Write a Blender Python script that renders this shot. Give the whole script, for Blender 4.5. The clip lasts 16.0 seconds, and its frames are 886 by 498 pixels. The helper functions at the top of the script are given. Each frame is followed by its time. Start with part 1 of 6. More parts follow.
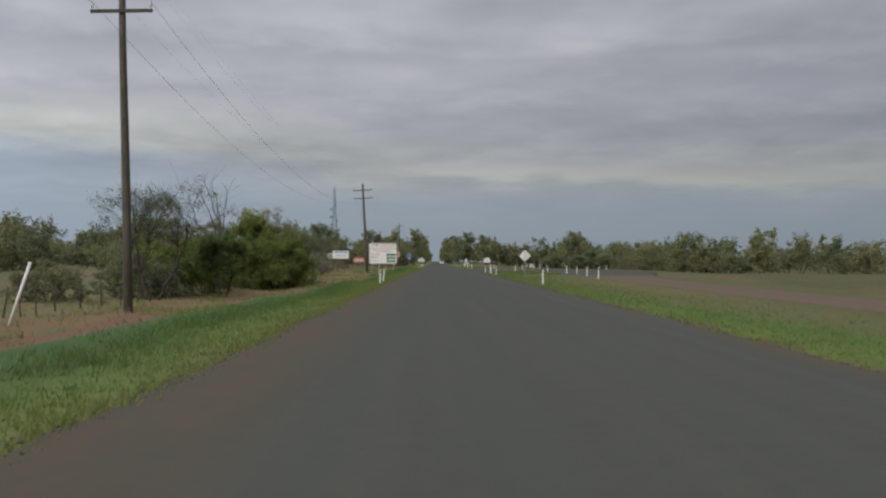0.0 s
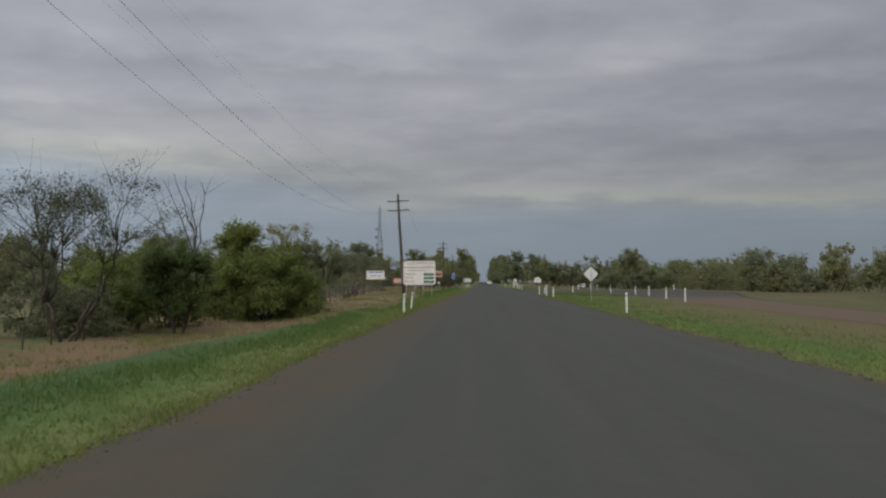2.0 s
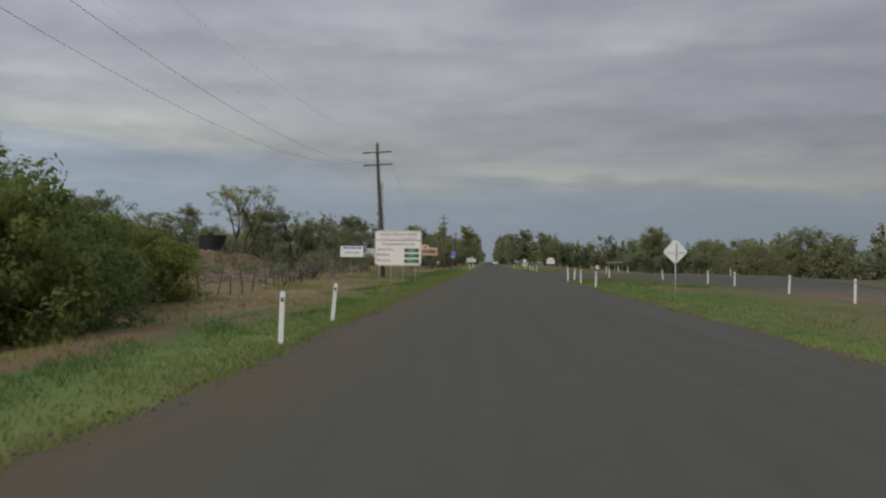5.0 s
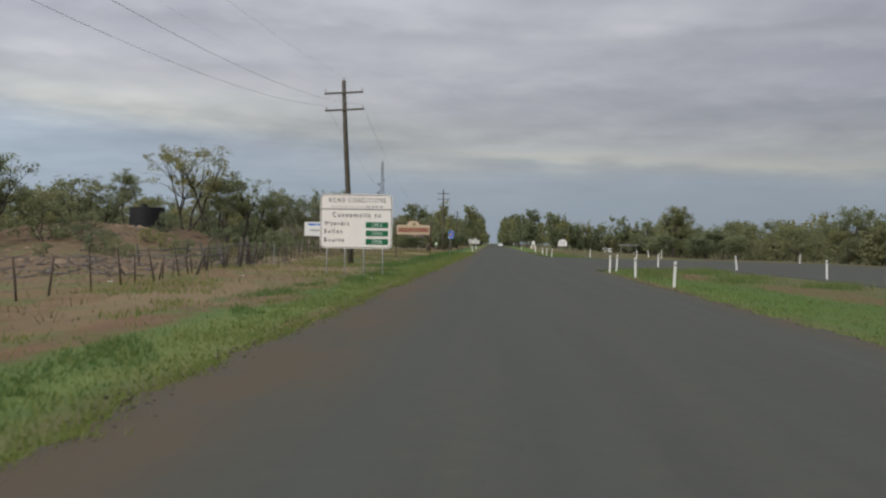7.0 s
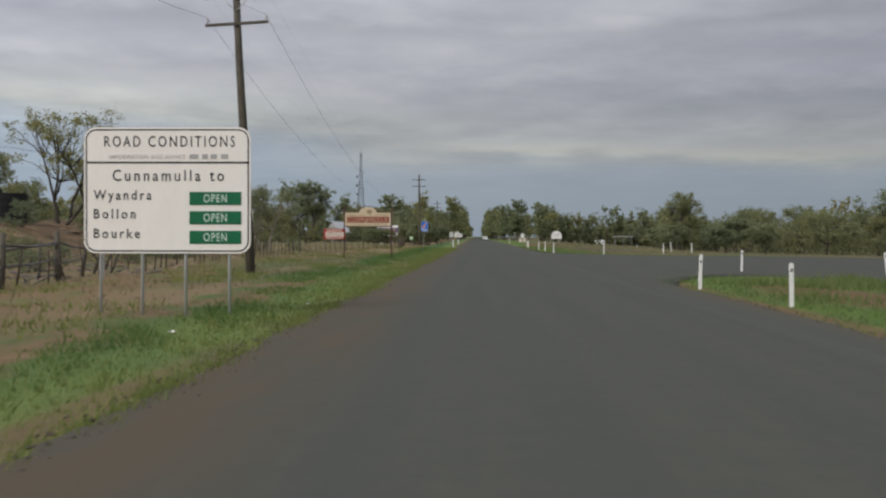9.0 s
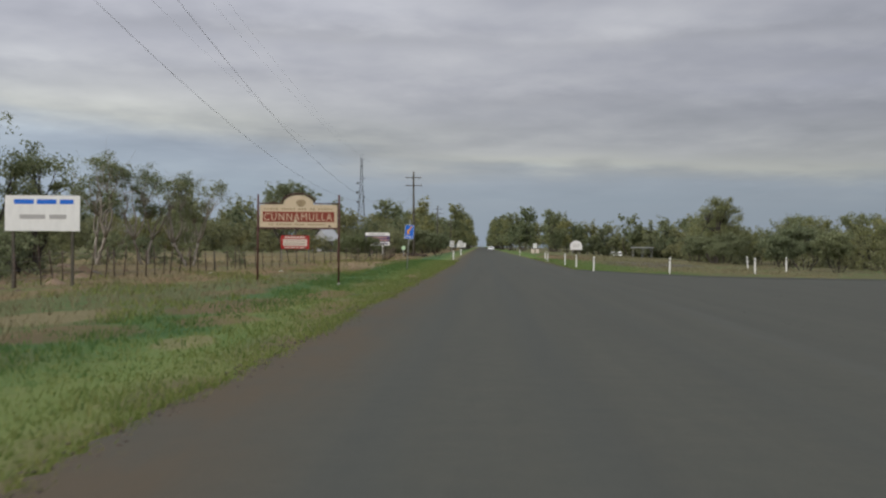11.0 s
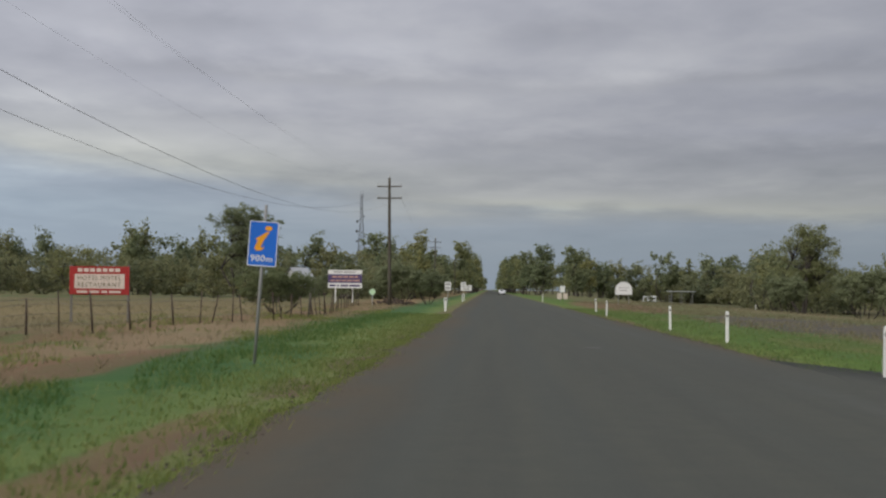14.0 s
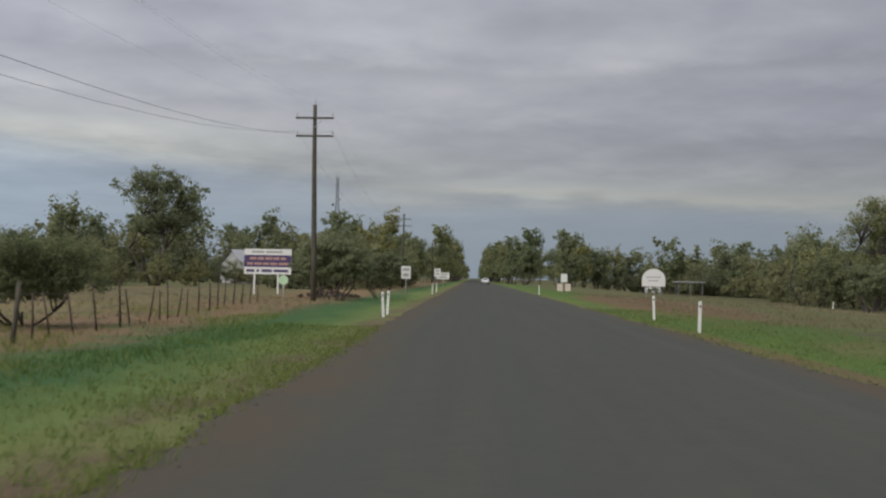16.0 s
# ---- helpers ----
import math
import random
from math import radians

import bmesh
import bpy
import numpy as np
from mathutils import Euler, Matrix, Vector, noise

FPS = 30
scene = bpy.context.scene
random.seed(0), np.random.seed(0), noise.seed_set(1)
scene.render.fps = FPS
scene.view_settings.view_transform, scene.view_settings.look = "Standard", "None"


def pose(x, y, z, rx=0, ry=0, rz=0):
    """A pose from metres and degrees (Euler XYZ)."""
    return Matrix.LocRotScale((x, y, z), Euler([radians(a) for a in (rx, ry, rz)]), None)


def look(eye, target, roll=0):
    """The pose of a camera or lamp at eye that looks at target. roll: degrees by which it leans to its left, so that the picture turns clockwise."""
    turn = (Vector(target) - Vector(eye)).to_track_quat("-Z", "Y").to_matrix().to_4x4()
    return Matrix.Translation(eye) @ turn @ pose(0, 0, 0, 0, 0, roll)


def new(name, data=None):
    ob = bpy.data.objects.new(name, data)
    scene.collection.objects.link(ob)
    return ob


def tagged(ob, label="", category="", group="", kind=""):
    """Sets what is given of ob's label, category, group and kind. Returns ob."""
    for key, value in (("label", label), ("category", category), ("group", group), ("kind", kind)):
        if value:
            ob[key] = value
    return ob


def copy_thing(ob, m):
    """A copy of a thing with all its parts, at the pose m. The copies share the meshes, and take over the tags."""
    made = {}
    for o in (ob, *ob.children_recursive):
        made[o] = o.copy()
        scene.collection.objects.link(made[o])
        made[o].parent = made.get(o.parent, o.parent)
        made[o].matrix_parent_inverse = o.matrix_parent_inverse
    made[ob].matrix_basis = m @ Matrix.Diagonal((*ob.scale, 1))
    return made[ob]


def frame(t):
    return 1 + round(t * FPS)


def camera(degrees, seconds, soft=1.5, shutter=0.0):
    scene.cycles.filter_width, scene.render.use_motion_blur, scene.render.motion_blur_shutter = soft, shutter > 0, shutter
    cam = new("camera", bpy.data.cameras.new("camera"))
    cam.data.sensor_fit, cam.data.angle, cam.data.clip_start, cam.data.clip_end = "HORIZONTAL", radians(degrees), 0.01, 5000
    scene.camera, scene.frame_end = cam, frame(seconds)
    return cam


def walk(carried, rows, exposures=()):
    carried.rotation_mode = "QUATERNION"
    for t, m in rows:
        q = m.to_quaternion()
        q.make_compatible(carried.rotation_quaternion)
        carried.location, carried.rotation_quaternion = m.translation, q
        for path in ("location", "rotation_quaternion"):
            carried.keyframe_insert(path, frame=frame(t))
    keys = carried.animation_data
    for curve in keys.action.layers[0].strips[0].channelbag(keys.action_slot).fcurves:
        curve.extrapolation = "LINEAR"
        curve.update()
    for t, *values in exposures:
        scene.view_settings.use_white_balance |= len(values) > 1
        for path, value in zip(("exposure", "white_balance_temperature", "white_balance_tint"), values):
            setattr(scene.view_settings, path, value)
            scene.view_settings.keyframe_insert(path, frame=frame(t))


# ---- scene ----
cam = camera(39.5, 16.0, soft=2.3, shutter=0.15)
PATH = [
    (0.0, 0.054, 3.0, 1.548, -0.382, 0.56, -0.005),
    (0.5, 0.137, 8.415, 1.554, 1.49, 1.024, 0.096),
    (1.0, 0.214, 13.887, 1.55, 1.371, 1.154, -0.278),
    (1.5, 0.276, 19.516, 1.55, 1.564, 1.716, 0.235),
    (2.0, 0.307, 25.315, 1.548, 1.844, 1.512, 0.398),
    (2.5, 0.302, 31.28, 1.55, 2.226, 0.928, 0.599),
    (3.0, 0.271, 37.516, 1.552, 2.55, 0.634, 0.65),
    (3.5, 0.228, 44.073, 1.547, 2.561, 1.87, -0.391),
    (4.0, 0.204, 50.904, 1.548, 2.716, 1.372, 0.268),
    (4.5, 0.201, 57.95, 1.555, 1.387, 2.267, -0.19),
    (4.7, 0.197, 60.816, 1.55, 1.938, 1.014, -0.251),
    (7.0, 0.061, 96.516, 1.55, 2.282, -0.312, -0.847),
    (7.5, 0.037, 104.526, 1.552, 2.712, 0.036, -0.599),
    (8.0, 0.015, 112.626, 1.55, 2.288, 0.477, -0.247),
    (8.5, -0.026, 120.812, 1.549, 1.902, -0.183, 0.307),
    (9.0, -0.07, 129.138, 1.554, 1.518, -0.596, -0.112),
    (9.2, -0.081, 132.528, 1.552, 1.583, -0.31, -0.148),
    (11.3, -0.158, 169.728, 1.549, 1.871, -0.066, -0.604),
    (11.5, -0.161, 173.438, 1.547, 2.32, 1.441, -0.902),
    (12.0, -0.162, 182.843, 1.546, 1.775, 0.994, -0.814),
    (12.5, -0.168, 192.399, 1.545, 1.678, 1.472, -0.892),
    (13.0, -0.193, 202.04, 1.55, 2.182, 1.371, -0.753),
    (13.5, -0.209, 211.777, 1.553, 1.848, 1.658, -0.503),
    (14.0, -0.197, 221.606, 1.567, 2.162, 1.849, -0.589),
    (14.5, -0.189, 231.433, 1.527, 2.051, 1.392, -0.873),
    (15.0, -0.126, 241.32, 1.549, 1.626, 1.084, -0.431),
    (15.5, -0.02, 251.292, 1.549, 1.539, 1.483, -0.553),
    (16.0, 0.105, 261.323, 1.55, 1.368, 1.316, -1.063),
]
walk(cam, [(t, pose(x, y, z, 90 + pitch, roll, yaw)) for t, x, y, z, yaw, pitch, roll in PATH],
     exposures=[(0.0, -0.1), (1.0, -0.12), (2.0, -0.31), (2.5, -0.17), (3.0, -0.08), (3.5, -0.12), (4.0, -0.4), (4.5, -0.33), (4.7, -0.3), (6.8, 0.04), (7.0, 0.05), (7.5, 0.0), (9.0, -0.01), (11.5, 0.05), (12.0, 0.02), (12.5, -0.16), (13.0, -0.17), (13.5, -0.02), (14.0, -0.06), (14.5, -0.28), (15.0, -0.17), (16.0, -0.1)])

# ---------------------------------------------------------------- world and sun
SUN_ELEVATION, SUN_TURN = 36.0, 220.0   # degrees; the turn runs from +y towards +x


def node_link(tree, a, b):
    tree.links.new(a, b)


BANKS = [
    (0.05, 0.071, 0.09, 0.006, 0.0, 0.17, 0.3), (0.26, 0.063, 0.2, 0.007, -0.03, 0.1, 0.25), (-0.25, 0.107, 0.13, 0.016, -0.05, 0.16, 0.35),
    (-0.06, 0.092, 0.1, 0.010, -0.05, 0.06, 0.15), (-0.36, 0.145, 0.05, 0.008, 0.0, 0.14, 0.1), (-0.37, 0.2, 0.06, 0.010, 0.0, 0.12, 0.05),
    (-0.09, 0.192, 0.1, 0.012, -0.04, 0.13, 0.05), (0.15, 0.182, 0.06, 0.008, 0.0, 0.09, 0.05), (0.29, 0.128, 0.12, 0.009, 0.02, 0.08, -0.1),
    (-0.1, 0.167, 0.13, 0.006, -0.03, -0.11, 0.0), (0.08, 0.202, 0.06, 0.012, 0.06, -0.1, 0.0), (0.26, 0.108, 0.12, 0.008, 0.02, -0.1, -0.1),
    (-0.26, 0.172, 0.1, 0.007, 0.0, -0.08, 0.0), (0.23, 0.168, 0.14, 0.005, 0.03, -0.1, 0.0), (0.06, 0.118, 0.1, 0.006, 0.02, -0.07, 0.0),
    (0.3, 0.15, 0.1, 0.006, 0.04, -0.06, -0.1), (-0.2, 0.133, 0.1, 0.005, -0.02, -0.07, 0.0), (-0.25, 0.076, 0.13, 0.010, -0.05, -0.05, -0.05),
    (-0.02, 0.135, 0.12, 0.007, 0.03, 0.05, 0.05), (-0.28, 0.205, 0.1, 0.008, 0.0, -0.07, 0.0)]


def make_world():
    w = bpy.data.worlds.new("overcast_sky")
    w.use_nodes = True
    nt = w.node_tree
    nt.nodes.clear()
    N = nt.nodes.new
    out, bg = N("ShaderNodeOutputWorld"), N("ShaderNodeBackground")
    tc, sep = N("ShaderNodeTexCoord"), N("ShaderNodeSeparateXYZ")
    node_link(nt, tc.outputs["Generated"], sep.inputs[0])

    def math_node(op, a, b):
        m = N("ShaderNodeMath")
        m.operation = op
        for i, v in enumerate((a, b)):
            if hasattr(v, "is_output"):
                node_link(nt, v, m.inputs[i])
            else:
                m.inputs[i].default_value = v
        return m.outputs[0]

    up = math_node("MAXIMUM", sep.outputs["Z"], 0.0)
    layer = math_node("ADD", up, 0.1)
    flat = N("ShaderNodeCombineXYZ")
    node_link(nt, math_node("DIVIDE", sep.outputs["X"], layer), flat.inputs[0])
    node_link(nt, math_node("DIVIDE", sep.outputs["Y"], layer), flat.inputs[1])

    def cloud(scale, offset, detail):
        mp, nz = N("ShaderNodeMapping"), N("ShaderNodeTexNoise")
        mp.inputs["Location"].default_value = offset
        mp.inputs["Rotation"].default_value = (0, 0, radians(-7))
        mp.inputs["Scale"].default_value = scale
        nz.inputs["Scale"].default_value = 1.0
        nz.inputs["Detail"].default_value = detail
        nz.inputs["Roughness"].default_value = 0.55
        nz.inputs["Distortion"].default_value = 0.12
        node_link(nt, flat.outputs[0], mp.inputs[0])
        node_link(nt, mp.outputs[0], nz.inputs["Vector"])
        return nz.outputs[0]

    big, small = cloud((0.65, 0.7, 1), (3.1, 1.7, 0), 4), cloud((2.6, 2.0, 1), (7.4, 0.3, 0), 8)
    mixed = math_node("ADD", math_node("MULTIPLY", big, 0.54), math_node("MULTIPLY", small, 0.46))

    def ramp(stops):
        r = N("ShaderNodeValToRGB")
        e = r.color_ramp.elements
        e[0].position, e[0].color = stops[0][0], (*stops[0][1], 1)
        e[1].position, e[1].color = stops[-1][0], (*stops[-1][1], 1)
        for p, c in stops[1:-1]:
            e.new(p).color = (*c, 1)
        return r

    # tone of the layer by height over the horizon: hazy blue-grey, a pale gap, then grey cloud
    tone = ramp([(0.0, (0.31, 0.372, 0.45)), (0.028, (0.3, 0.357, 0.425)), (0.05, (0.315, 0.36, 0.42)),
                 (0.068, (0.352, 0.364, 0.368)), (0.085, (0.342, 0.352, 0.374)), (0.13, (0.322, 0.328, 0.362)),
                 (0.25, (0.308, 0.313, 0.346)), (1.0, (0.305, 0.315, 0.333))])
    # the pale gap climbs towards the west
    climb = math_node("MULTIPLY", math_node("MINIMUM", math_node("ADD", sep.outputs["X"], 0.05), 0.0), 0.14)
    wobble = math_node("ADD", math_node("ADD", up, climb), math_node("MULTIPLY", math_node("SUBTRACT", big, 0.5), 0.05))
    node_link(nt, wobble, tone.inputs[0])
    billow = ramp([(0.32, (0.765, 0.775, 0.805)), (0.5, (0.99, 0.99, 1.005)), (0.66, (1.25, 1.24, 1.205))])
    node_link(nt, mixed, billow.inputs[0])
    # cloud billows fade out in the haze next to the horizon
    depth = N("ShaderNodeMapRange")
    depth.inputs["From Min"].default_value, depth.inputs["From Max"].default_value = 0.02, 0.09
    node_link(nt, up, depth.inputs["Value"])
    mul = N("ShaderNodeMixRGB")
    mul.blend_type = "MULTIPLY"
    node_link(nt, depth.outputs[0], mul.inputs[0])
    node_link(nt, tone.outputs[0], mul.inputs[1])
    node_link(nt, billow.outputs[0], mul.inputs[2])
    # long cloud banks and pale gaps: bearing, height, half length, half depth, tilt, brightness, warmth
    bearing = math_node("DIVIDE", sep.outputs["X"], math_node("MAXIMUM", sep.outputs["Y"], 0.01))
    bearing = math_node("ADD", bearing, math_node("MULTIPLY", math_node("SUBTRACT", big, 0.5), 0.2))
    height = math_node("ADD", sep.outputs["Z"], math_node("MULTIPLY", math_node("SUBTRACT", small, 0.5), 0.03))
    lift = warm = 0.0
    for b0, h0, sb, sh, tilt, gain_b, gain_w in BANKS:
        u = math_node("MULTIPLY", math_node("SUBTRACT", bearing, b0), 1 / sb)
        v = math_node("MULTIPLY", math_node("SUBTRACT", math_node("SUBTRACT", height, h0), math_node("MULTIPLY", math_node("SUBTRACT", bearing, b0), tilt)), 1 / sh)
        q = math_node("ADD", math_node("MULTIPLY", u, u), math_node("MULTIPLY", v, v))
        g = math_node("POWER", math.e, math_node("MULTIPLY", q, -1.0))
        lift = math_node("ADD", lift, math_node("MULTIPLY", g, gain_b))
        if gain_w:
            warm = math_node("ADD", warm, math_node("MULTIPLY", g, gain_w))
    tint = N("ShaderNodeCombineXYZ")
    for i, k in enumerate((0.12, 0.1, -0.12)):
        node_link(nt, math_node("ADD", math_node("ADD", 1.0, lift), math_node("MULTIPLY", warm, k)), tint.inputs[i])
    banked = N("ShaderNodeVectorMath")
    banked.operation = "MULTIPLY"
    node_link(nt, mul.outputs[0], banked.inputs[0])
    node_link(nt, tint.outputs[0], banked.inputs[1])
    # an overcast sky is about three times as bright overhead as at the horizon
    gain = N("ShaderNodeVectorMath")
    gain.operation = "SCALE"
    node_link(nt, banked.outputs[0], gain.inputs[0])
    # and a little brighter on the side where the sun stands behind the cloud
    bright = math_node("ADD", math_node("MULTIPLY", up, 2.65), 0.895)
    node_link(nt, math_node("MULTIPLY", bright, math_node("SUBTRACT", 0.97, math_node("MULTIPLY", sep.outputs["X"], 0.42))), gain.inputs["Scale"])
    sky = N("ShaderNodeTexSky")
    sky.sky_type, sky.sun_disc = "NISHITA", False
    sky.sun_elevation, sky.sun_rotation = radians(SUN_ELEVATION), radians(SUN_TURN)
    dim = N("ShaderNodeVectorMath")
    dim.operation = "SCALE"
    dim.inputs["Scale"].default_value = 0.06
    node_link(nt, sky.outputs[0], dim.inputs[0])
    mix = N("ShaderNodeMixRGB")
    mix.inputs[0].default_value = 0.92
    node_link(nt, dim.outputs[0], mix.inputs[1])
    node_link(nt, gain.outputs[0], mix.inputs[2])
    node_link(nt, mix.outputs[0], bg.inputs[0])
    bg.inputs[1].default_value = 1.0
    node_link(nt, bg.outputs[0], out.inputs[0])
    scene.world = w


make_world()
sun = new("sun", bpy.data.lights.new("sun", "SUN"))
sun.data.energy, sun.data.angle, sun.data.color = 1.85, radians(25), (1.0, 0.96, 0.9)
_e, _a = radians(SUN_ELEVATION), radians(SUN_TURN)
sun.matrix_world = look((0, 0, 60), (-math.sin(_a) * math.cos(_e), -math.cos(_a) * math.cos(_e), 60 - math.sin(_e)))


# ---------------------------------------------------------------- materials
def material(name, build):
    m = bpy.data.materials.new(name)
    m.use_nodes = True
    nt = m.node_tree
    b = nt.nodes["Principled BSDF"]
    build(nt, b)
    return m


def coords(nt, scale=(1, 1, 1), world=False):
    mp = nt.nodes.new("ShaderNodeMapping")
    mp.inputs["Scale"].default_value = scale
    if world:
        g = nt.nodes.new("ShaderNodeNewGeometry")
        nt.links.new(g.outputs["Position"], mp.inputs[0])
    else:
        t = nt.nodes.new("ShaderNodeTexCoord")
        nt.links.new(t.outputs["Object"], mp.inputs[0])
    return mp.outputs[0]


def noise_of(nt, vec, scale, detail=5, rough=0.55, distort=0.0):
    n = nt.nodes.new("ShaderNodeTexNoise")
    n.inputs["Scale"].default_value, n.inputs["Detail"].default_value = scale, detail
    n.inputs["Roughness"].default_value, n.inputs["Distortion"].default_value = rough, distort
    nt.links.new(vec, n.inputs["Vector"])
    return n.outputs[0]


def ramp_of(nt, value, stops, mode="LINEAR"):
    r = nt.nodes.new("ShaderNodeValToRGB")
    r.color_ramp.interpolation = mode
    e = r.color_ramp.elements
    e[0].position, e[0].color = stops[0][0], (*stops[0][1], 1)
    e[1].position, e[1].color = stops[-1][0], (*stops[-1][1], 1)
    for p, c in stops[1:-1]:
        e.new(p).color = (*c, 1)
    nt.links.new(value, r.inputs[0])
    return r.outputs[0]


def mix_of(nt, fac, a, b, mode="MIX"):
    m = nt.nodes.new("ShaderNodeMixRGB")
    m.blend_type = mode
    for i, v in enumerate((fac, a, b)):
        if hasattr(v, "is_output"):
            nt.links.new(v, m.inputs[i])
        elif i == 0:
            m.inputs[0].default_value = v
        else:
            m.inputs[i].default_value = (*v, 1)
    return m.outputs[0]


def calc(nt, op, a, b=0.0):
    m = nt.nodes.new("ShaderNodeMath")
    m.operation = op
    for i, v in enumerate((a, b)):
        if hasattr(v, "is_output"):
            nt.links.new(v, m.inputs[i])
        else:
            m.inputs[i].default_value = v
    return m.outputs[0]


def span(nt, value, lo, hi, a=0.0, b=1.0):
    m = nt.nodes.new("ShaderNodeMapRange")
    m.interpolation_type = "SMOOTHSTEP"
    for k, v in (("From Min", lo), ("From Max", hi), ("To Min", a), ("To Max", b)):
        m.inputs[k].default_value = v
    nt.links.new(value, m.inputs["Value"])
    return m.outputs[0]


def grey(v):
    return (v, v, v)


def bump(nt, b, height, strength, distance):
    n = nt.nodes.new("ShaderNodeBump")
    n.inputs["Strength"].default_value, n.inputs["Distance"].default_value = strength, distance
    nt.links.new(height, n.inputs["Height"])
    nt.links.new(n.outputs[0], b.inputs["Normal"])


def painted(name, colour, rough=0.5, metal=0.0, dirt=0.25, scale=6.0):
    """Paint, sheet or plastic with faint blotches and streaks."""
    def build(nt, b):
        v = coords(nt, (1, 1, 0.35))
        n1, n2 = noise_of(nt, v, scale), noise_of(nt, v, scale * 7, 3)
        dark = tuple(c * (1 - dirt) for c in colour)
        c = ramp_of(nt, n1, [(0.3, dark), (0.62, colour)])
        c = mix_of(nt, 0.35, c, ramp_of(nt, n2, [(0.35, dark), (0.6, colour)]))
        nt.links.new(c, b.inputs["Base Color"])
        nt.links.new(span(nt, n2, 0.2, 0.8, rough * 0.85, min(1, rough * 1.2)), b.inputs["Roughness"])
        b.inputs["Metallic"].default_value = metal
        b.inputs["Specular IOR Level"].default_value = 0.3
    return material(name, build)


def asphalt_material(name, gravel):
    def build(nt, b):
        p = coords(nt, world=True)
        sep = nt.nodes.new("ShaderNodeSeparateXYZ")
        nt.links.new(p, sep.inputs[0])
        x, y = sep.outputs["X"], sep.outputs["Y"]
        fine = noise_of(nt, p, 55, 3, 0.7)
        mid = noise_of(nt, p, 2.3, 6, 0.6)
        streak = noise_of(nt, coords(nt, (1.6, 0.035, 1), True), 1.0, 5, 0.6)
        patch = noise_of(nt, coords(nt, (0.35, 0.07, 1), True), 1.0, 4, 0.5)
        c = ramp_of(nt, fine, [(0.3, (0.042, 0.042, 0.037)), (0.5, (0.06, 0.06, 0.053)), (0.72, (0.096, 0.094, 0.084))])
        c = mix_of(nt, 0.55, c, ramp_of(nt, streak, [(0.3, (0.05, 0.051, 0.0465)), (0.55, (0.066, 0.0665, 0.0568)), (0.75, (0.076, 0.074, 0.062))]))
        c = mix_of(nt, 0.3, c, ramp_of(nt, mid, [(0.3, (0.054, 0.0562, 0.053)), (0.7, (0.082, 0.078, 0.068))]))
        # faint blue-grey bands where the wheels polish the seal
        for lane in (-1.05, 0.75, 3.0):
            d = calc(nt, "ABSOLUTE", calc(nt, "SUBTRACT", x, lane))
            c = mix_of(nt, span(nt, d, 0.5, 0.1, 0, 0.32 if lane < 2 else 0.18), c, (0.058, 0.0612, 0.0585))
        # a pale polished streak towards the edge, worn away in places
        d = calc(nt, "ABSOLUTE", calc(nt, "SUBTRACT", calc(nt, "ADD", x, calc(nt, "MULTIPLY", patch, 0.8)), 5.35))
        c = mix_of(nt, calc(nt, "MULTIPLY", span(nt, d, 0.5, 0.05, 0, 0.2), span(nt, streak, 0.4, 0.6, 0.2, 1.0)), c, (0.084, 0.087, 0.086))
        # red-brown dust spread from the left edge
        edge = calc(nt, "ADD", x, calc(nt, "MULTIPLY", calc(nt, "SUBTRACT", patch, 0.5), 1.6))
        dust = mix_of(nt, fine, (0.06, 0.046, 0.034), (0.104, 0.08, 0.055))
        broken = span(nt, noise_of(nt, coords(nt, (0.9, 0.22, 1), True), 1.0, 6, 0.65), 0.36, 0.6, 0.45, 1.0)
        if not gravel:
            c = mix_of(nt, calc(nt, "MULTIPLY", span(nt, edge, -0.9, -2.7, 0, 0.92), broken), c, dust)
            c = mix_of(nt, calc(nt, "MULTIPLY", span(nt, edge, 5.55, 6.25, 0, 0.85), calc(nt, "MULTIPLY", broken, calc(nt, "MAXIMUM", span(nt, y, 164, 176, 1, 0), span(nt, y, 244, 254, 0, 1)))), c, dust)
        if gravel:
            soil = mix_of(nt, mid, (0.10, 0.066, 0.048), (0.165, 0.118, 0.085))
            c = mix_of(nt, span(nt, calc(nt, "ADD", y, calc(nt, "MULTIPLY", mid, 22)), 128, 165, 0.82, 0.0), c, soil)
        c = mix_of(nt, 1.0, c, (1.07, 1.095, 1.045), "MULTIPLY")
        nt.links.new(c, b.inputs["Base Color"])
        b.inputs["Roughness"].default_value = 0.93
        b.inputs["Specular IOR Level"].default_value = 0.12
        bump(nt, b, fine, 0.5, 0.006)
    return material(name, build)


RED_SOIL, GREY_SOIL, TAN = (0.17, 0.098, 0.064), (0.098, 0.085, 0.075), (0.235, 0.175, 0.105)
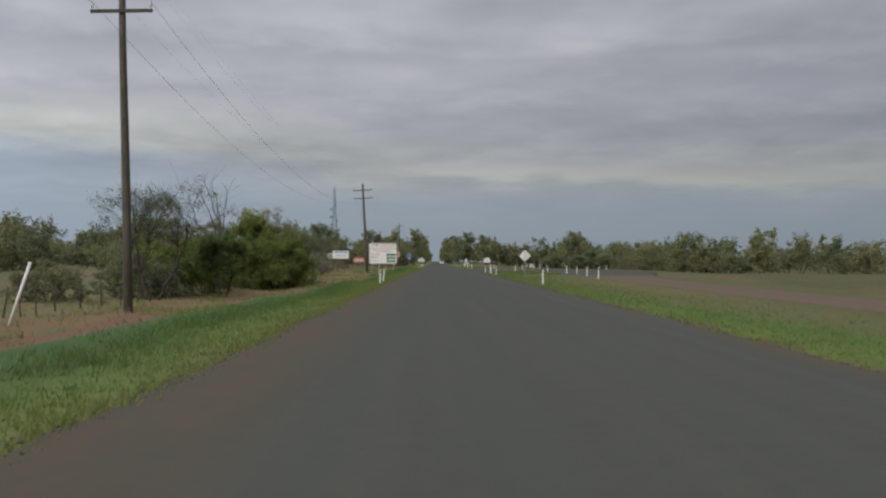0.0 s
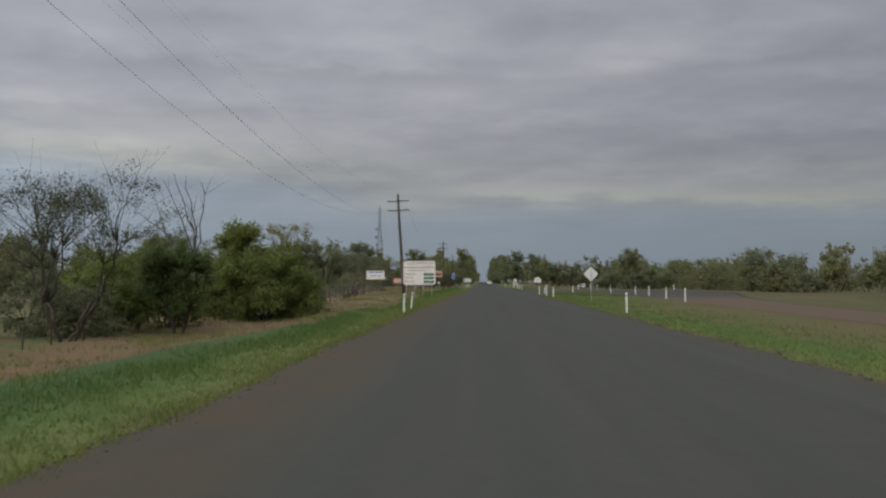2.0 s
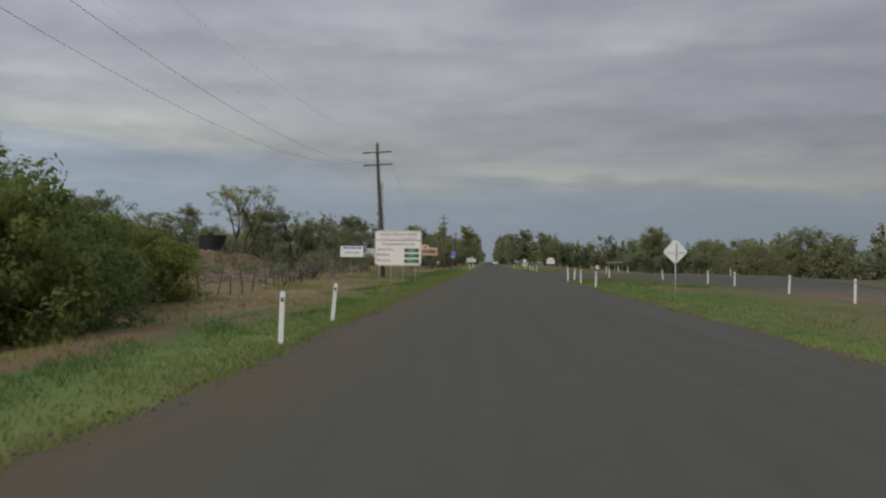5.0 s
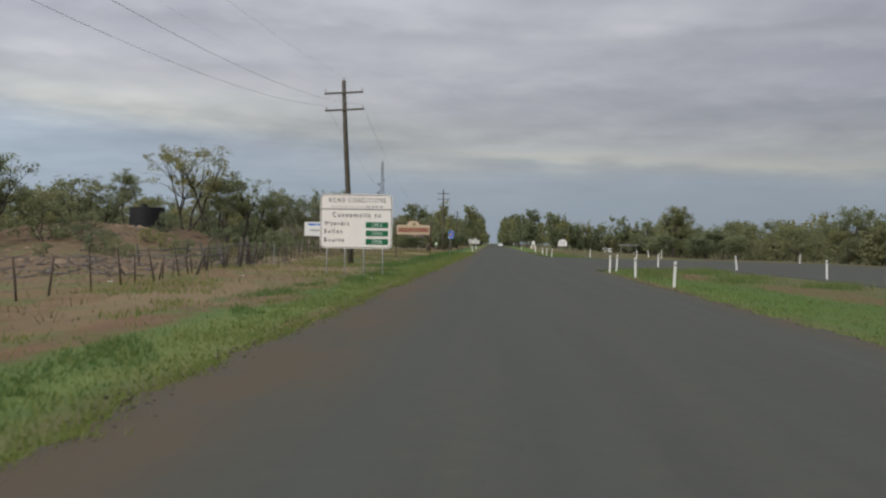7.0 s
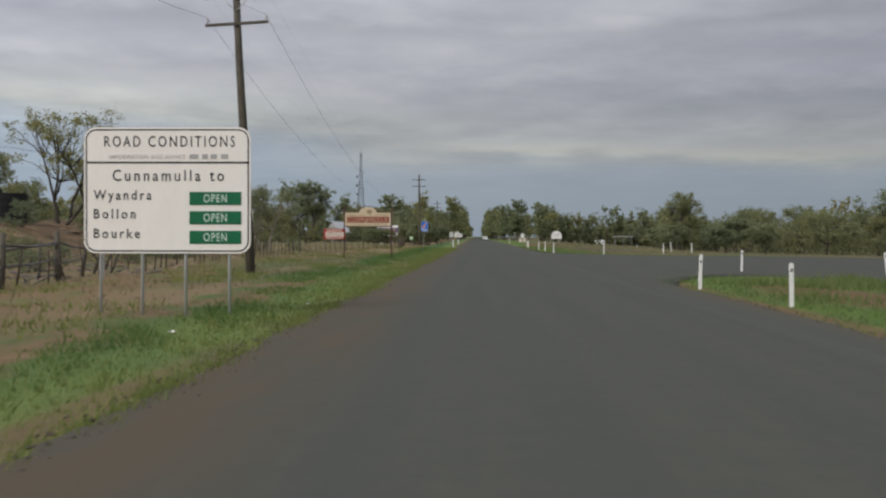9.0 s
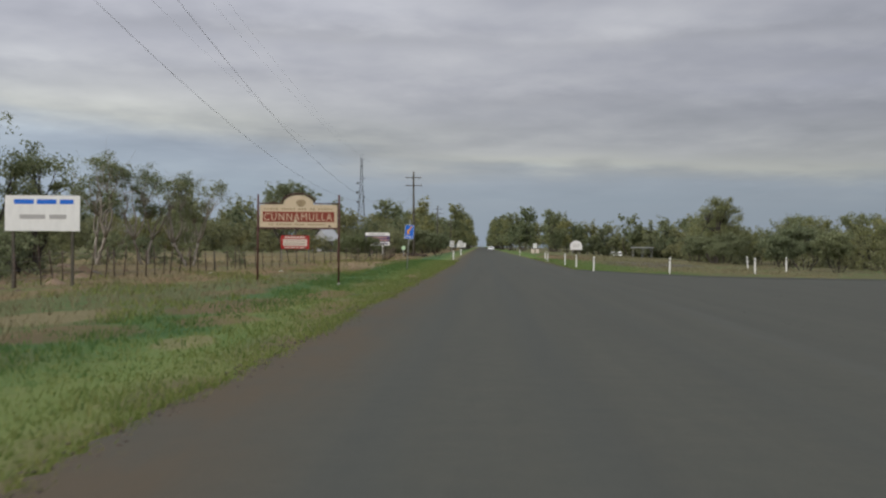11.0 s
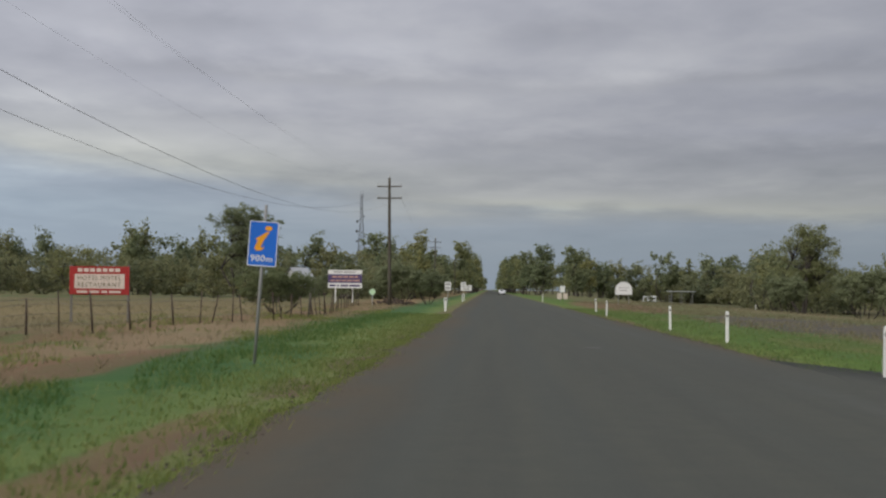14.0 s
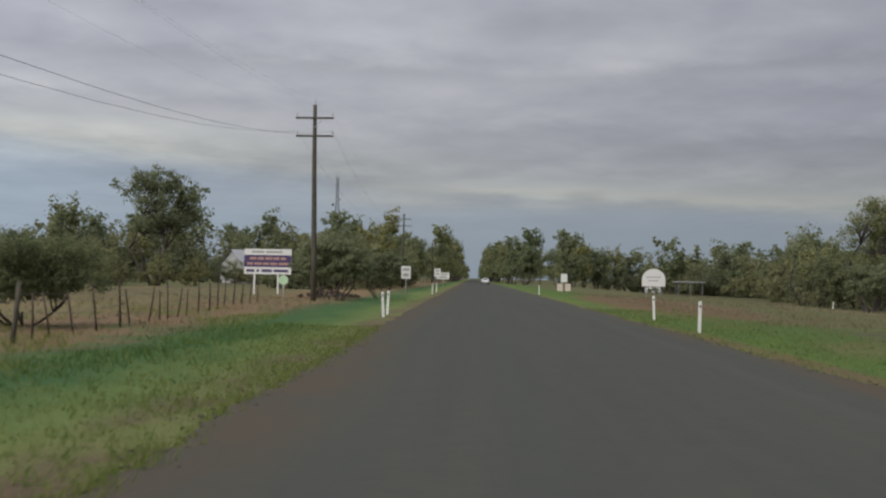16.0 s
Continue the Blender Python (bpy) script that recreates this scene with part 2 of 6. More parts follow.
# x, y, half width, half length, colour, strength
PATCHES = [(-6.6, 196, 1.6, 5, RED_SOIL, 0.65), (-5.0, 203.5, 0.9, 4, RED_SOIL, 0.65), (-4.0, 196, 0.6, 6, RED_SOIL, 0.5), (-4.6, 214, 0.8, 5, TAN, 0.45),
           (-8.4, 160, 1.3, 9, TAN, 0.8), (-8.8, 132, 1.6, 10, TAN, 0.7), (-6.5, 118, 0.7, 7, RED_SOIL, 0.55), (-3.7, 139, 0.3, 6, RED_SOIL, 0.5), (-3.7, 122, 0.3, 5, RED_SOIL, 0.5), (-3.7, 231, 0.5, 7, RED_SOIL, 0.6),
           (9.9, 163, 1.7, 9, RED_SOIL, 0.85), (11.5, 140, 1.3, 10, RED_SOIL, 0.6), (6.7, 150, 0.35, 14, RED_SOIL, 0.6), (6.8, 172, 0.4, 8, RED_SOIL, 0.6),
           (15.5, 284, 4.2, 21, GREY_SOIL, 0.85), (12.5, 352, 4.0, 40, RED_SOIL, 0.8), (26, 318, 4.5, 34, TAN, 0.6), (6.9, 290, 0.4, 16, RED_SOIL, 0.5),
           (-9.0, 60, 2.0, 12, RED_SOIL, 0.5), (-7.8, 82, 1.6, 16, RED_SOIL, 0.8), (10.8, 62, 2.3, 55, (0.16, 0.13, 0.07), 0.6), (8.6, 100, 1.2, 20, (0.16, 0.13, 0.07), 0.5), (-10.5, 199, 3.2, 15, (0.075, 0.115, 0.045), 0.75), (-9.6, 222, 1.8, 14, (0.08, 0.115, 0.045), 0.7), (-9.5, 181, 2.0, 12, (0.08, 0.11, 0.045), 0.6), (-10, 262, 2.2, 14, TAN, 0.7), (-23, 158, 9, 36, (0.178, 0.12, 0.077), 0.8), (-8.6, 138, 1.5, 38, (0.19, 0.138, 0.08), 0.5), (-29, 300, 15, 55, (0.21, 0.162, 0.083), 0.75), (-22, 262, 8, 22, (0.15, 0.12, 0.065), 0.6), (-40, 350, 22, 40, (0.16, 0.13, 0.068), 0.6), (-8.6, 246, 1.2, 8, RED_SOIL, 0.6),
           (-34, 160, 14, 40, (0.165, 0.115, 0.072), 0.85), (-13.2, 288, 2.2, 26, (0.2, 0.132, 0.08), 0.65), (-20, 232, 5, 16, (0.18, 0.13, 0.076), 0.6), (-7.4, 40, 1.0, 22, (0.06, 0.115, 0.042), 0.7), (-9.6, 42, 1.6, 16, RED_SOIL, 0.75),
           (-7.4, 186, 1.3, 2.6, RED_SOIL, 0.55), (-5.6, 190, 0.9, 2.2, RED_SOIL, 0.55), (-9.6, 191, 1.5, 3, TAN, 0.55), (-4.9, 184, 0.6, 1.6, TAN, 0.5), (-8.2, 205, 1.2, 2.4, RED_SOIL, 0.55), (-3.4, 224, 0.4, 3, RED_SOIL, 0.5)]


def ground_build(nt, b):
    p = coords(nt, world=True)
    sep = nt.nodes.new("ShaderNodeSeparateXYZ")
    nt.links.new(p, sep.inputs[0])
    big = noise_of(nt, coords(nt, (0.11, 0.035, 1), True), 1.0, 5, 0.6, 0.4)
    mid = noise_of(nt, coords(nt, (0.6, 0.28, 1), True), 1.0, 5, 0.62)
    fine = noise_of(nt, p, 5.5, 6, 0.68)
    speck = noise_of(nt, p, 24, 3, 0.7)
    x = calc(nt, "ADD", sep.outputs["X"], calc(nt, "MULTIPLY", calc(nt, "SUBTRACT", big, 0.5), 6.0))
    x = calc(nt, "ADD", x, calc(nt, "MULTIPLY", calc(nt, "SUBTRACT", mid, 0.5), 2.6))
    lush, lime, olive = (0.056, 0.118, 0.04), (0.118, 0.178, 0.05), (0.115, 0.115, 0.055)
    soil, rust, straw = (0.195, 0.132, 0.073), (0.195, 0.1, 0.055), (0.245, 0.196, 0.106)
    zone = calc(nt, "DIVIDE", calc(nt, "ADD", x, 40), 80)

    def at(v):
        return (v + 40) / 80

    base = ramp_of(nt, zone, [
        (0.0, olive), (at(-24), (0.16, 0.14, 0.072)), (at(-16.5), (0.175, 0.148, 0.076)), (at(-13.5), soil),
        (at(-9.2), (0.21, 0.145, 0.08)), (at(-7.8), (0.07, 0.11, 0.045)), (at(-7.0), lush), (at(-6.1), lush), (at(-5.4), (0.095, 0.15, 0.046)), (at(-4.6), (0.14, 0.188, 0.058)), (at(-3.2), (0.16, 0.182, 0.062)),
        (at(6.2), (0.145, 0.185, 0.045)), (at(8.2), (0.09, 0.155, 0.034)), (at(11.5), (0.085, 0.125, 0.034)),
        (at(13.4), (0.125, 0.115, 0.056)), (at(19), (0.12, 0.114, 0.052)), (at(25), (0.115, 0.105, 0.055)), (1.0, (0.1, 0.09, 0.048))])
    # tussocks, bare red patches and dry straw in three sizes
    worn = calc(nt, "MULTIPLY", calc(nt, "MULTIPLY", span(nt, sep.outputs["Y"], 186, 168, 0, 1), span(nt, sep.outputs["Y"], 88, 104, 0.15, 1)), calc(nt, "MULTIPLY", span(nt, x, -5.2, -6.0, 0, 1), span(nt, x, -14, -9, 0.3, 1)))
    c = mix_of(nt, calc(nt, "MULTIPLY", worn, span(nt, mid, 0.58, 0.42, 0.45, 1.0)), base, ramp_of(nt, noise_of(nt, coords(nt, (0.7, 0.35, 1), True), 1.6, 8, 0.72, 0.5), [(0.34, (0.085, 0.066, 0.038)), (0.46, (0.165, 0.115, 0.066)), (0.58, (0.205, 0.143, 0.084)), (0.72, (0.27, 0.2, 0.125))]))
    c = mix_of(nt, span(nt, mid, 0.5, 0.62, 0, 0.62), c, mix_of(nt, fine, lush, lime))
    dry = calc(nt, "MULTIPLY", span(nt, big, 0.5, 0.62, 0, 1), span(nt, fine, 0.38, 0.6, 0.2, 0.8))
    away = calc(nt, "MULTIPLY", span(nt, calc(nt, "ABSOLUTE", calc(nt, "SUBTRACT", x, 1.4)), 6.0, 9.5, 0.12, 1.0), span(nt, x, 8, 16, 1.0, 0.45))
    c = mix_of(nt, calc(nt, "MULTIPLY", dry, away), c, mix_of(nt, mid, rust, straw))
    c = mix_of(nt, span(nt, fine, 0.56, 0.72, 0, 0.5), c, straw)
    c = mix_of(nt, 0.5, c, ramp_of(nt, speck, [(0.3, grey(0.55)), (0.55, grey(1.0)), (0.75, grey(1.35))]), "MULTIPLY")
    # a worn red-brown lip beside the seal, broken by grass
    lip = calc(nt, "ABSOLUTE", calc(nt, "SUBTRACT", sep.outputs["X"], 1.6))
    lip = calc(nt, "MULTIPLY", span(nt, lip, 5.9, 4.7, 0, 1), span(nt, mid, 0.42, 0.58, 0.1, 0.95))
    c = mix_of(nt, lip, c, mix_of(nt, fine, (0.10, 0.07, 0.05), (0.17, 0.12, 0.085)))
    # bare red and grey patches of their own on the verges
    wob = calc(nt, "ADD", calc(nt, "MULTIPLY", calc(nt, "SUBTRACT", mid, 0.5), 2.2), calc(nt, "MULTIPLY", calc(nt, "SUBTRACT", fine, 0.5), 1.8))
    for px, py, rx, ry, tone, most in PATCHES:
        ex = calc(nt, "DIVIDE", calc(nt, "SUBTRACT", sep.outputs["X"], px), rx)
        ey = calc(nt, "DIVIDE", calc(nt, "SUBTRACT", sep.outputs["Y"], py), ry)
        rr = calc(nt, "ADD", calc(nt, "ADD", calc(nt, "MULTIPLY", ex, ex), calc(nt, "MULTIPLY", ey, ey)), wob)
        c = mix_of(nt, span(nt, rr, 1.15, 0.55, 0, most), c, mix_of(nt, fine, tuple(0.75 * v for v in tone), tuple(1.25 * v for v in tone)))
    # the low mound is bare red earth
    dx = calc(nt, "DIVIDE", calc(nt, "ADD", calc(nt, "ADD", sep.outputs["X"], -15.0), calc(nt, "MULTIPLY", sep.outputs["Y"], 0.25)), 17)
    dy = calc(nt, "DIVIDE", calc(nt, "SUBTRACT", sep.outputs["Y"], 236), 42)
    r = calc(nt, "ADD", calc(nt, "MULTIPLY", dx, dx), calc(nt, "MULTIPLY", dy, dy))
    clod = noise_of(nt, coords(nt, (0.5, 0.9, 1), True), 1.0, 7, 0.72, 0.6)
    c = mix_of(nt, span(nt, r, 1.45, 0.6, 0, 0.9), c, ramp_of(nt, clod, [(0.36, (0.06, 0.046, 0.03)), (0.47, (0.14, 0.094, 0.06)), (0.6, (0.205, 0.136, 0.086)), (0.72, (0.26, 0.185, 0.125))]))
    nt.links.new(c, b.inputs["Base Color"])
    b.inputs["Roughness"].default_value = 0.95
    b.inputs["Specular IOR Level"].default_value = 0.1
    bump(nt, b, calc(nt, "ADD", fine, calc(nt, "MULTIPLY", speck, 0.5)), 0.9, 0.06)


def leaf_material(name, dark, mid, light, glow=0.25):
    def build(nt, b):
        g = nt.nodes.new("ShaderNodeNewGeometry")
        oi = nt.nodes.new("ShaderNodeObjectInfo")
        c = ramp_of(nt, g.outputs["Random Per Island"], [(0.0, dark), (0.45, mid), (1.0, light)])
        tint = ramp_of(nt, oi.outputs["Random"], [(0.0, (0.8, 0.85, 0.88)), (0.5, (1, 1, 1)), (1.0, (1.24, 1.1, 0.88))])
        c = mix_of(nt, 1.0, c, tint, "MULTIPLY")
        nt.links.new(c, b.inputs["Base Color"])
        b.inputs["Roughness"].default_value = 0.65
        b.inputs["Specular IOR Level"].default_value = 0.2
        t = nt.nodes.new("ShaderNodeBsdfTranslucent")
        nt.links.new(c, t.inputs[0])
        m = nt.nodes.new("ShaderNodeMixShader")
        m.inputs[0].default_value = glow
        nt.links.new(b.outputs[0], m.inputs[1])
        nt.links.new(t.outputs[0], m.inputs[2])
        nt.links.new(m.outputs[0], nt.nodes["Material Output"].inputs[0])
    return material(name, build)


def bark_material(name, dark, light):
    def build(nt, b):
        v = coords(nt, (1, 1, 0.25))
        n = noise_of(nt, v, 9, 6, 0.65)
        nt.links.new(ramp_of(nt, n, [(0.32, dark), (0.68, light)]), b.inputs["Base Color"])
        b.inputs["Roughness"].default_value = 0.9
        bump(nt, b, n, 0.6, 0.03)
    return material(name, build)


M_ROAD = asphalt_material("chip_seal", False)
M_SIDE = asphalt_material("chip_seal_and_gravel", True)
M_GROUND = material("verge_and_paddock", ground_build)
M_GUM = leaf_material("gum_leaf", (0.140, 0.163, 0.087), (0.210, 0.233, 0.118), (0.296, 0.313, 0.162), 0.58)
M_SCRUB = leaf_material("scrub_leaf", (0.138, 0.153, 0.088), (0.201, 0.214, 0.116), (0.280, 0.285, 0.158), 0.58)
M_WATTLE = leaf_material("wattle_leaf", (0.098, 0.136, 0.046), (0.146, 0.192, 0.06), (0.205, 0.25, 0.082), 0.6)
M_PALE = leaf_material("grey_leaf", (0.122, 0.141, 0.075), (0.206, 0.231, 0.120), (0.311, 0.328, 0.186), 0.5)
M_DULL = leaf_material("dull_grey_leaf", (0.07, 0.08, 0.052), (0.118, 0.128, 0.08), (0.18, 0.188, 0.12), 0.4)
M_FRESH = leaf_material("olive_bush_leaf", (0.12, 0.14, 0.066), (0.185, 0.21, 0.1), (0.265, 0.29, 0.145), 0.6)
M_GRASS = leaf_material("grass_blade", (0.085, 0.138, 0.043), (0.142, 0.2, 0.06), (0.23, 0.252, 0.104), 0.45)
M_LUSH = leaf_material("lush_grass_blade", (0.05, 0.115, 0.036), (0.08, 0.158, 0.048), (0.16, 0.21, 0.075), 0.45)
M_STRAW = leaf_material("dry_grass_blade", (0.12, 0.106, 0.056), (0.195, 0.168, 0.09), (0.31, 0.275, 0.16), 0.2)
M_BARK = bark_material("dark_bark", (0.03, 0.024, 0.018), (0.09, 0.075, 0.06))
M_WHITEBARK = bark_material("pale_bark", (0.16, 0.13, 0.1), (0.42, 0.38, 0.33))
M_DEAD = bark_material("dead_wood", (0.06, 0.055, 0.055), (0.17, 0.155, 0.15))
M_POLE = bark_material("weathered_pole", (0.05, 0.045, 0.034), (0.115, 0.1, 0.075))
M_WHITE = painted("white_paint", (0.78, 0.77, 0.74), 0.55, 0, 0.12)
M_CREAMW = painted("sign_white", (0.84, 0.79, 0.735), 0.5, 0, 0.06, 2.0)
M_BLACK = painted("black_paint", (0.022, 0.022, 0.024), 0.5)
M_GREEN = painted("sign_green", (0.008, 0.13, 0.055), 0.45, 0, 0.12)
M_MINT = painted("pale_lettering", (0.6, 0.7, 0.62), 0.5, 0, 0.08)
M_FADED = painted("faded_lettering", (0.42, 0.405, 0.39), 0.6, 0, 0.2, 30)
M_STEEL = painted("galvanised_steel", (0.5, 0.505, 0.5), 0.5, 0.25, 0.2)
M_GREYSTEEL = painted("dull_grey_steel", (0.3, 0.3, 0.29), 0.6, 0.2, 0.25)
M_CREAM = painted("cream_board", (0.6, 0.48, 0.33), 0.6, 0, 0.14, 3)
M_MAROON = painted("maroon_board", (0.24, 0.05, 0.03), 0.6, 0, 0.2, 3)
M_MAROONST = painted("maroon_steel", (0.095, 0.035, 0.032), 0.55, 0, 0.25)
M_TAN = painted("tan_lettering", (0.56, 0.4, 0.28), 0.6, 0, 0.1)
M_CRESTT = painted("brown_crest", (0.36, 0.27, 0.16), 0.7, 0, 0.35, 9)
M_RED = painted("red_board", (0.36, 0.028, 0.025), 0.5, 0, 0.18, 3)
M_PINKW = painted("faded_white_board", (0.66, 0.56, 0.48), 0.6, 0, 0.12, 3)
M_BLUE = painted("sign_blue", (0.02, 0.15, 0.62), 0.4, 0, 0.1, 3)
M_AMBER = painted("sign_amber", (0.85, 0.36, 0.02), 0.45, 0, 0.1)
M_PURPLE = painted("purple_board", (0.085, 0.06, 0.15), 0.5, 0, 0.15, 3)
M_ORANGE = painted("orange_lettering", (0.5, 0.3, 0.24), 0.5, 0, 0.1)
M_RUST = painted("rusty_steel", (0.1, 0.072, 0.056), 0.8, 0.2, 0.4)
M_WIRE = painted("fence_wire", (0.12, 0.115, 0.11), 0.5, 0.7, 0.2)
M_LINE = painted("aluminium_conductor", (0.2, 0.2, 0.21), 0.5, 0.4, 0.1)
M_TANK = painted("dark_tank", (0.018, 0.018, 0.02), 0.6, 0, 0.3)
M_ROOF = painted("pale_roof_iron", (0.5, 0.51, 0.52), 0.45, 0.1, 0.15, 1.5)
M_WALL = painted("weatherboard", (0.42, 0.42, 0.41), 0.7, 0, 0.2, 2)
M_GLASS = painted("dark_glass", (0.02, 0.025, 0.03), 0.12, 0, 0.1)
M_RUBBER = painted("tyre_rubber", (0.02, 0.02, 0.02), 0.85)
M_CARPAINT = painted("white_car_paint", (0.8, 0.8, 0.8), 0.25, 0, 0.05)
M_TOWER = painted("tower_steel", (0.15, 0.16, 0.17), 0.5, 0.4, 0.2)
M_REFLECT = painted("dark_reflector", (0.12, 0.11, 0.10), 0.3, 0, 0.2)
M_LIME = painted("lime_disc", (0.5, 0.7, 0.45), 0.5, 0, 0.1)
M_PATCH = painted("pale_seal_patch", (0.095, 0.093, 0.083), 0.9, 0, 0.3, 5)
M_FOOT = painted("footing_concrete", (0.42, 0.4, 0.37), 0.85, 0, 0.25, 8)
M_PEBBLE = leaf_material("edge_gravel", (0.05, 0.039, 0.03), (0.085, 0.066, 0.049), (0.135, 0.106, 0.08), 0.0)
M_CLOD = leaf_material("red_earth_clod", (0.08, 0.057, 0.037), (0.16, 0.11, 0.07), (0.25, 0.18, 0.12), 0.0)
M_SCRAP = painted("dusty_tread", (0.06, 0.047, 0.038), 0.9, 0, 0.3)
M_GREYPOST = painted("grey_timber", (0.2, 0.185, 0.16), 0.8, 0, 0.3)
M_OLIVE = painted("olive_lettering", (0.13, 0.105, 0.055), 0.6, 0, 0.2)


# ---------------------------------------------------------------- mesh helpers
def smooth(a, b, v):
    t = np.clip((np.asarray(v, float) - a) / (b - a), 0, 1)
    return t * t * (3 - 2 * t)


def mesh_of(name, verts, faces, mat, soft=False):
    me = bpy.data.meshes.new(name)
    verts, faces = np.asarray(verts, np.float32), np.asarray(faces, np.int32)
    k = faces.shape[1]
    me.vertices.add(len(verts))
    me.vertices.foreach_set("co", verts.ravel())
    me.loops.add(faces.size)
    me.loops.foreach_set("vertex_index", faces.ravel())
    me.polygons.add(len(faces))
    me.polygons.foreach_set("loop_start", np.arange(0, faces.size, k, dtype=np.int32))
    me.polygons.foreach_set("use_smooth", np.full(len(faces), soft))
    me.update(calc_edges=True)
    me.materials.append(mat)
    return me


def part(name, bm, mat, parent=None, label=""):
    """Links a bmesh, or a ready mesh, as one object under its thing."""
    if isinstance(bm, bmesh.types.BMesh):
        me = bpy.data.meshes.new(name)
        bm.normal_update()
        bm.to_mesh(me)
        bm.free()
        me.materials.append(mat)
    else:
        me = bm
    ob = new(name, me)
    ob.parent = parent
    return tagged(ob, label)


def thing(name, m, label, category, group="", kind=""):
    ob = new(name)
    ob.empty_display_size = 0.2
    ob.matrix_basis = m
    return tagged(ob, label, category, group, kind)


def add_box(bm, x0, x1, y0, y1, z0, z1, bevel=0.0):
    r = bmesh.ops.create_cube(bm, size=1.0)
    bmesh.ops.scale(bm, verts=r["verts"], vec=(x1 - x0, y1 - y0, z1 - z0))
    bmesh.ops.translate(bm, verts=r["verts"], vec=((x0 + x1) / 2, (y0 + y1) / 2, (z0 + z1) / 2))
    if bevel:
        edges = list({e for v in r["verts"] for e in v.link_edges})
        bmesh.ops.bevel(bm, geom=edges, offset=bevel, segments=2, affect="EDGES")


def box(*a, bevel=0.0):
    bm = bmesh.new()
    add_box(bm, *a, bevel=bevel)
    return bm


def tubes_mesh(name, lines, mat, sides=7):
    """One mesh out of several tapered tubes; lines: (points, radii)."""
    bm = bmesh.new()
    for pts, rad in lines:
        pts = [Vector(p) for p in pts]
        rings = []
        for i, p in enumerate(pts):
            d = (pts[min(i + 1, len(pts) - 1)] - pts[max(i - 1, 0)]).normalized()
            ref = Vector((0.31, 0.87, 0.38)) if abs(d.z) > 0.8 else Vector((0, 0, 1))
            u = d.cross(ref).normalized()
            w = d.cross(u)
            rings.append([bm.verts.new(p + float(rad[i]) * (math.cos(a) * u + math.sin(a) * w))
                          for a in (2 * math.pi * q / sides for q in range(sides))])
        for r0, r1 in zip(rings, rings[1:]):
            for q in range(sides):
                f = bm.faces.new((r0[q], r0[(q + 1) % sides], r1[(q + 1) % sides], r1[q]))
                f.smooth = True
        bm.faces.new(rings[0])
        bm.faces.new(rings[-1])
    bmesh.ops.recalc_face_normals(bm, faces=bm.faces)
    me = bpy.data.meshes.new(name)
    bm.to_mesh(me)
    bm.free()
    me.materials.append(mat)
    return me


def outline_plate(bm, pts, y0, y1):
    """A plate in the xz plane with the given outline, from y0 to y1."""
    a = [bm.verts.new((x, y0, z)) for x, z in pts]
    b = [bm.verts.new((x, y1, z)) for x, z in pts]
    bm.faces.new(a)
    bm.faces.new(list(reversed(b)))
    for i in range(len(pts)):
        j = (i + 1) % len(pts)
        bm.faces.new((a[j], a[i], b[i], b[j]))
    bmesh.ops.recalc_face_normals(bm, faces=bm.faces)


def rounded(x0, x1, z0, z1, r, n=6):
    pts = []
    for cx, cz, s in ((x1 - r, z1 - r, 0), (x0 + r, z1 - r, 90), (x0 + r, z0 + r, 180), (x1 - r, z0 + r, 270)):
        pts += [(cx + r * math.cos(radians(s + 90 * k / n)), cz + r * math.sin(radians(s + 90 * k / n))) for k in range(n + 1)]
    return pts


def frame_line(bm, outer, inner, y0, y1):
    """A flat ring between two outlines of the same count."""
    n = len(outer)
    rows = [[bm.verts.new((x, y, z)) for x, z in o] for o in (outer, inner) for y in (y0, y1)]
    oa, ob, ia, ib = rows
    for i in range(n):
        j = (i + 1) % n
        for p, q in ((oa, ia), (ia, ib), (ib, ob), (ob, oa)):
            bm.faces.new((p[i], p[j], q[j], q[i]))
    bmesh.ops.recalc_face_normals(bm, faces=bm.faces)


def lettering(text, x0, x1, z0, y, mat, parent, height=None, spacing=1.15, bold=0.0, shear=0.0):
    """Raised letters on a board that faces -y, fitted between x0 and x1, standing on z0."""
    cu = bpy.data.curves.new("lettering", "FONT")
    cu.body, cu.size, cu.extrude, cu.space_character, cu.offset, cu.shear = text, 1.0, 0.004, spacing, bold, shear
    cu.resolution_u = 3
    tmp = bpy.data.objects.new("lettering_curve", cu)
    scene.collection.objects.link(tmp)
    dg = bpy.context.evaluated_depsgraph_get()
    me = bpy.data.meshes.new_from_object(tmp.evaluated_get(dg))
    bpy.data.objects.remove(tmp)
    bpy.data.curves.remove(cu)
    co = np.empty(len(me.vertices) * 3, np.float32)
    me.vertices.foreach_get("co", co)
    co = co.reshape(-1, 3)
    lo, hi = co.min(0), co.max(0)
    sx = (x1 - x0) / (hi[0] - lo[0])
    cap = 0.69
    sz = (height / cap) if height else sx
    out = np.stack([x0 + (co[:, 0] - lo[0]) * sx, y - co[:, 2], z0 + co[:, 1] * sz], 1)
    me.vertices.foreach_set("co", out.astype(np.float32).ravel())
    me.update()
    me.materials.clear()
    me.materials.append(mat)
    return part("lettering", me, mat, parent)


def bars(spans, z0, z1, y, mat, parent, label=""):
    for a, b in spans:
        part("text_bar", box(a, b, y - 0.004, y, z0, z1), mat, parent, label)


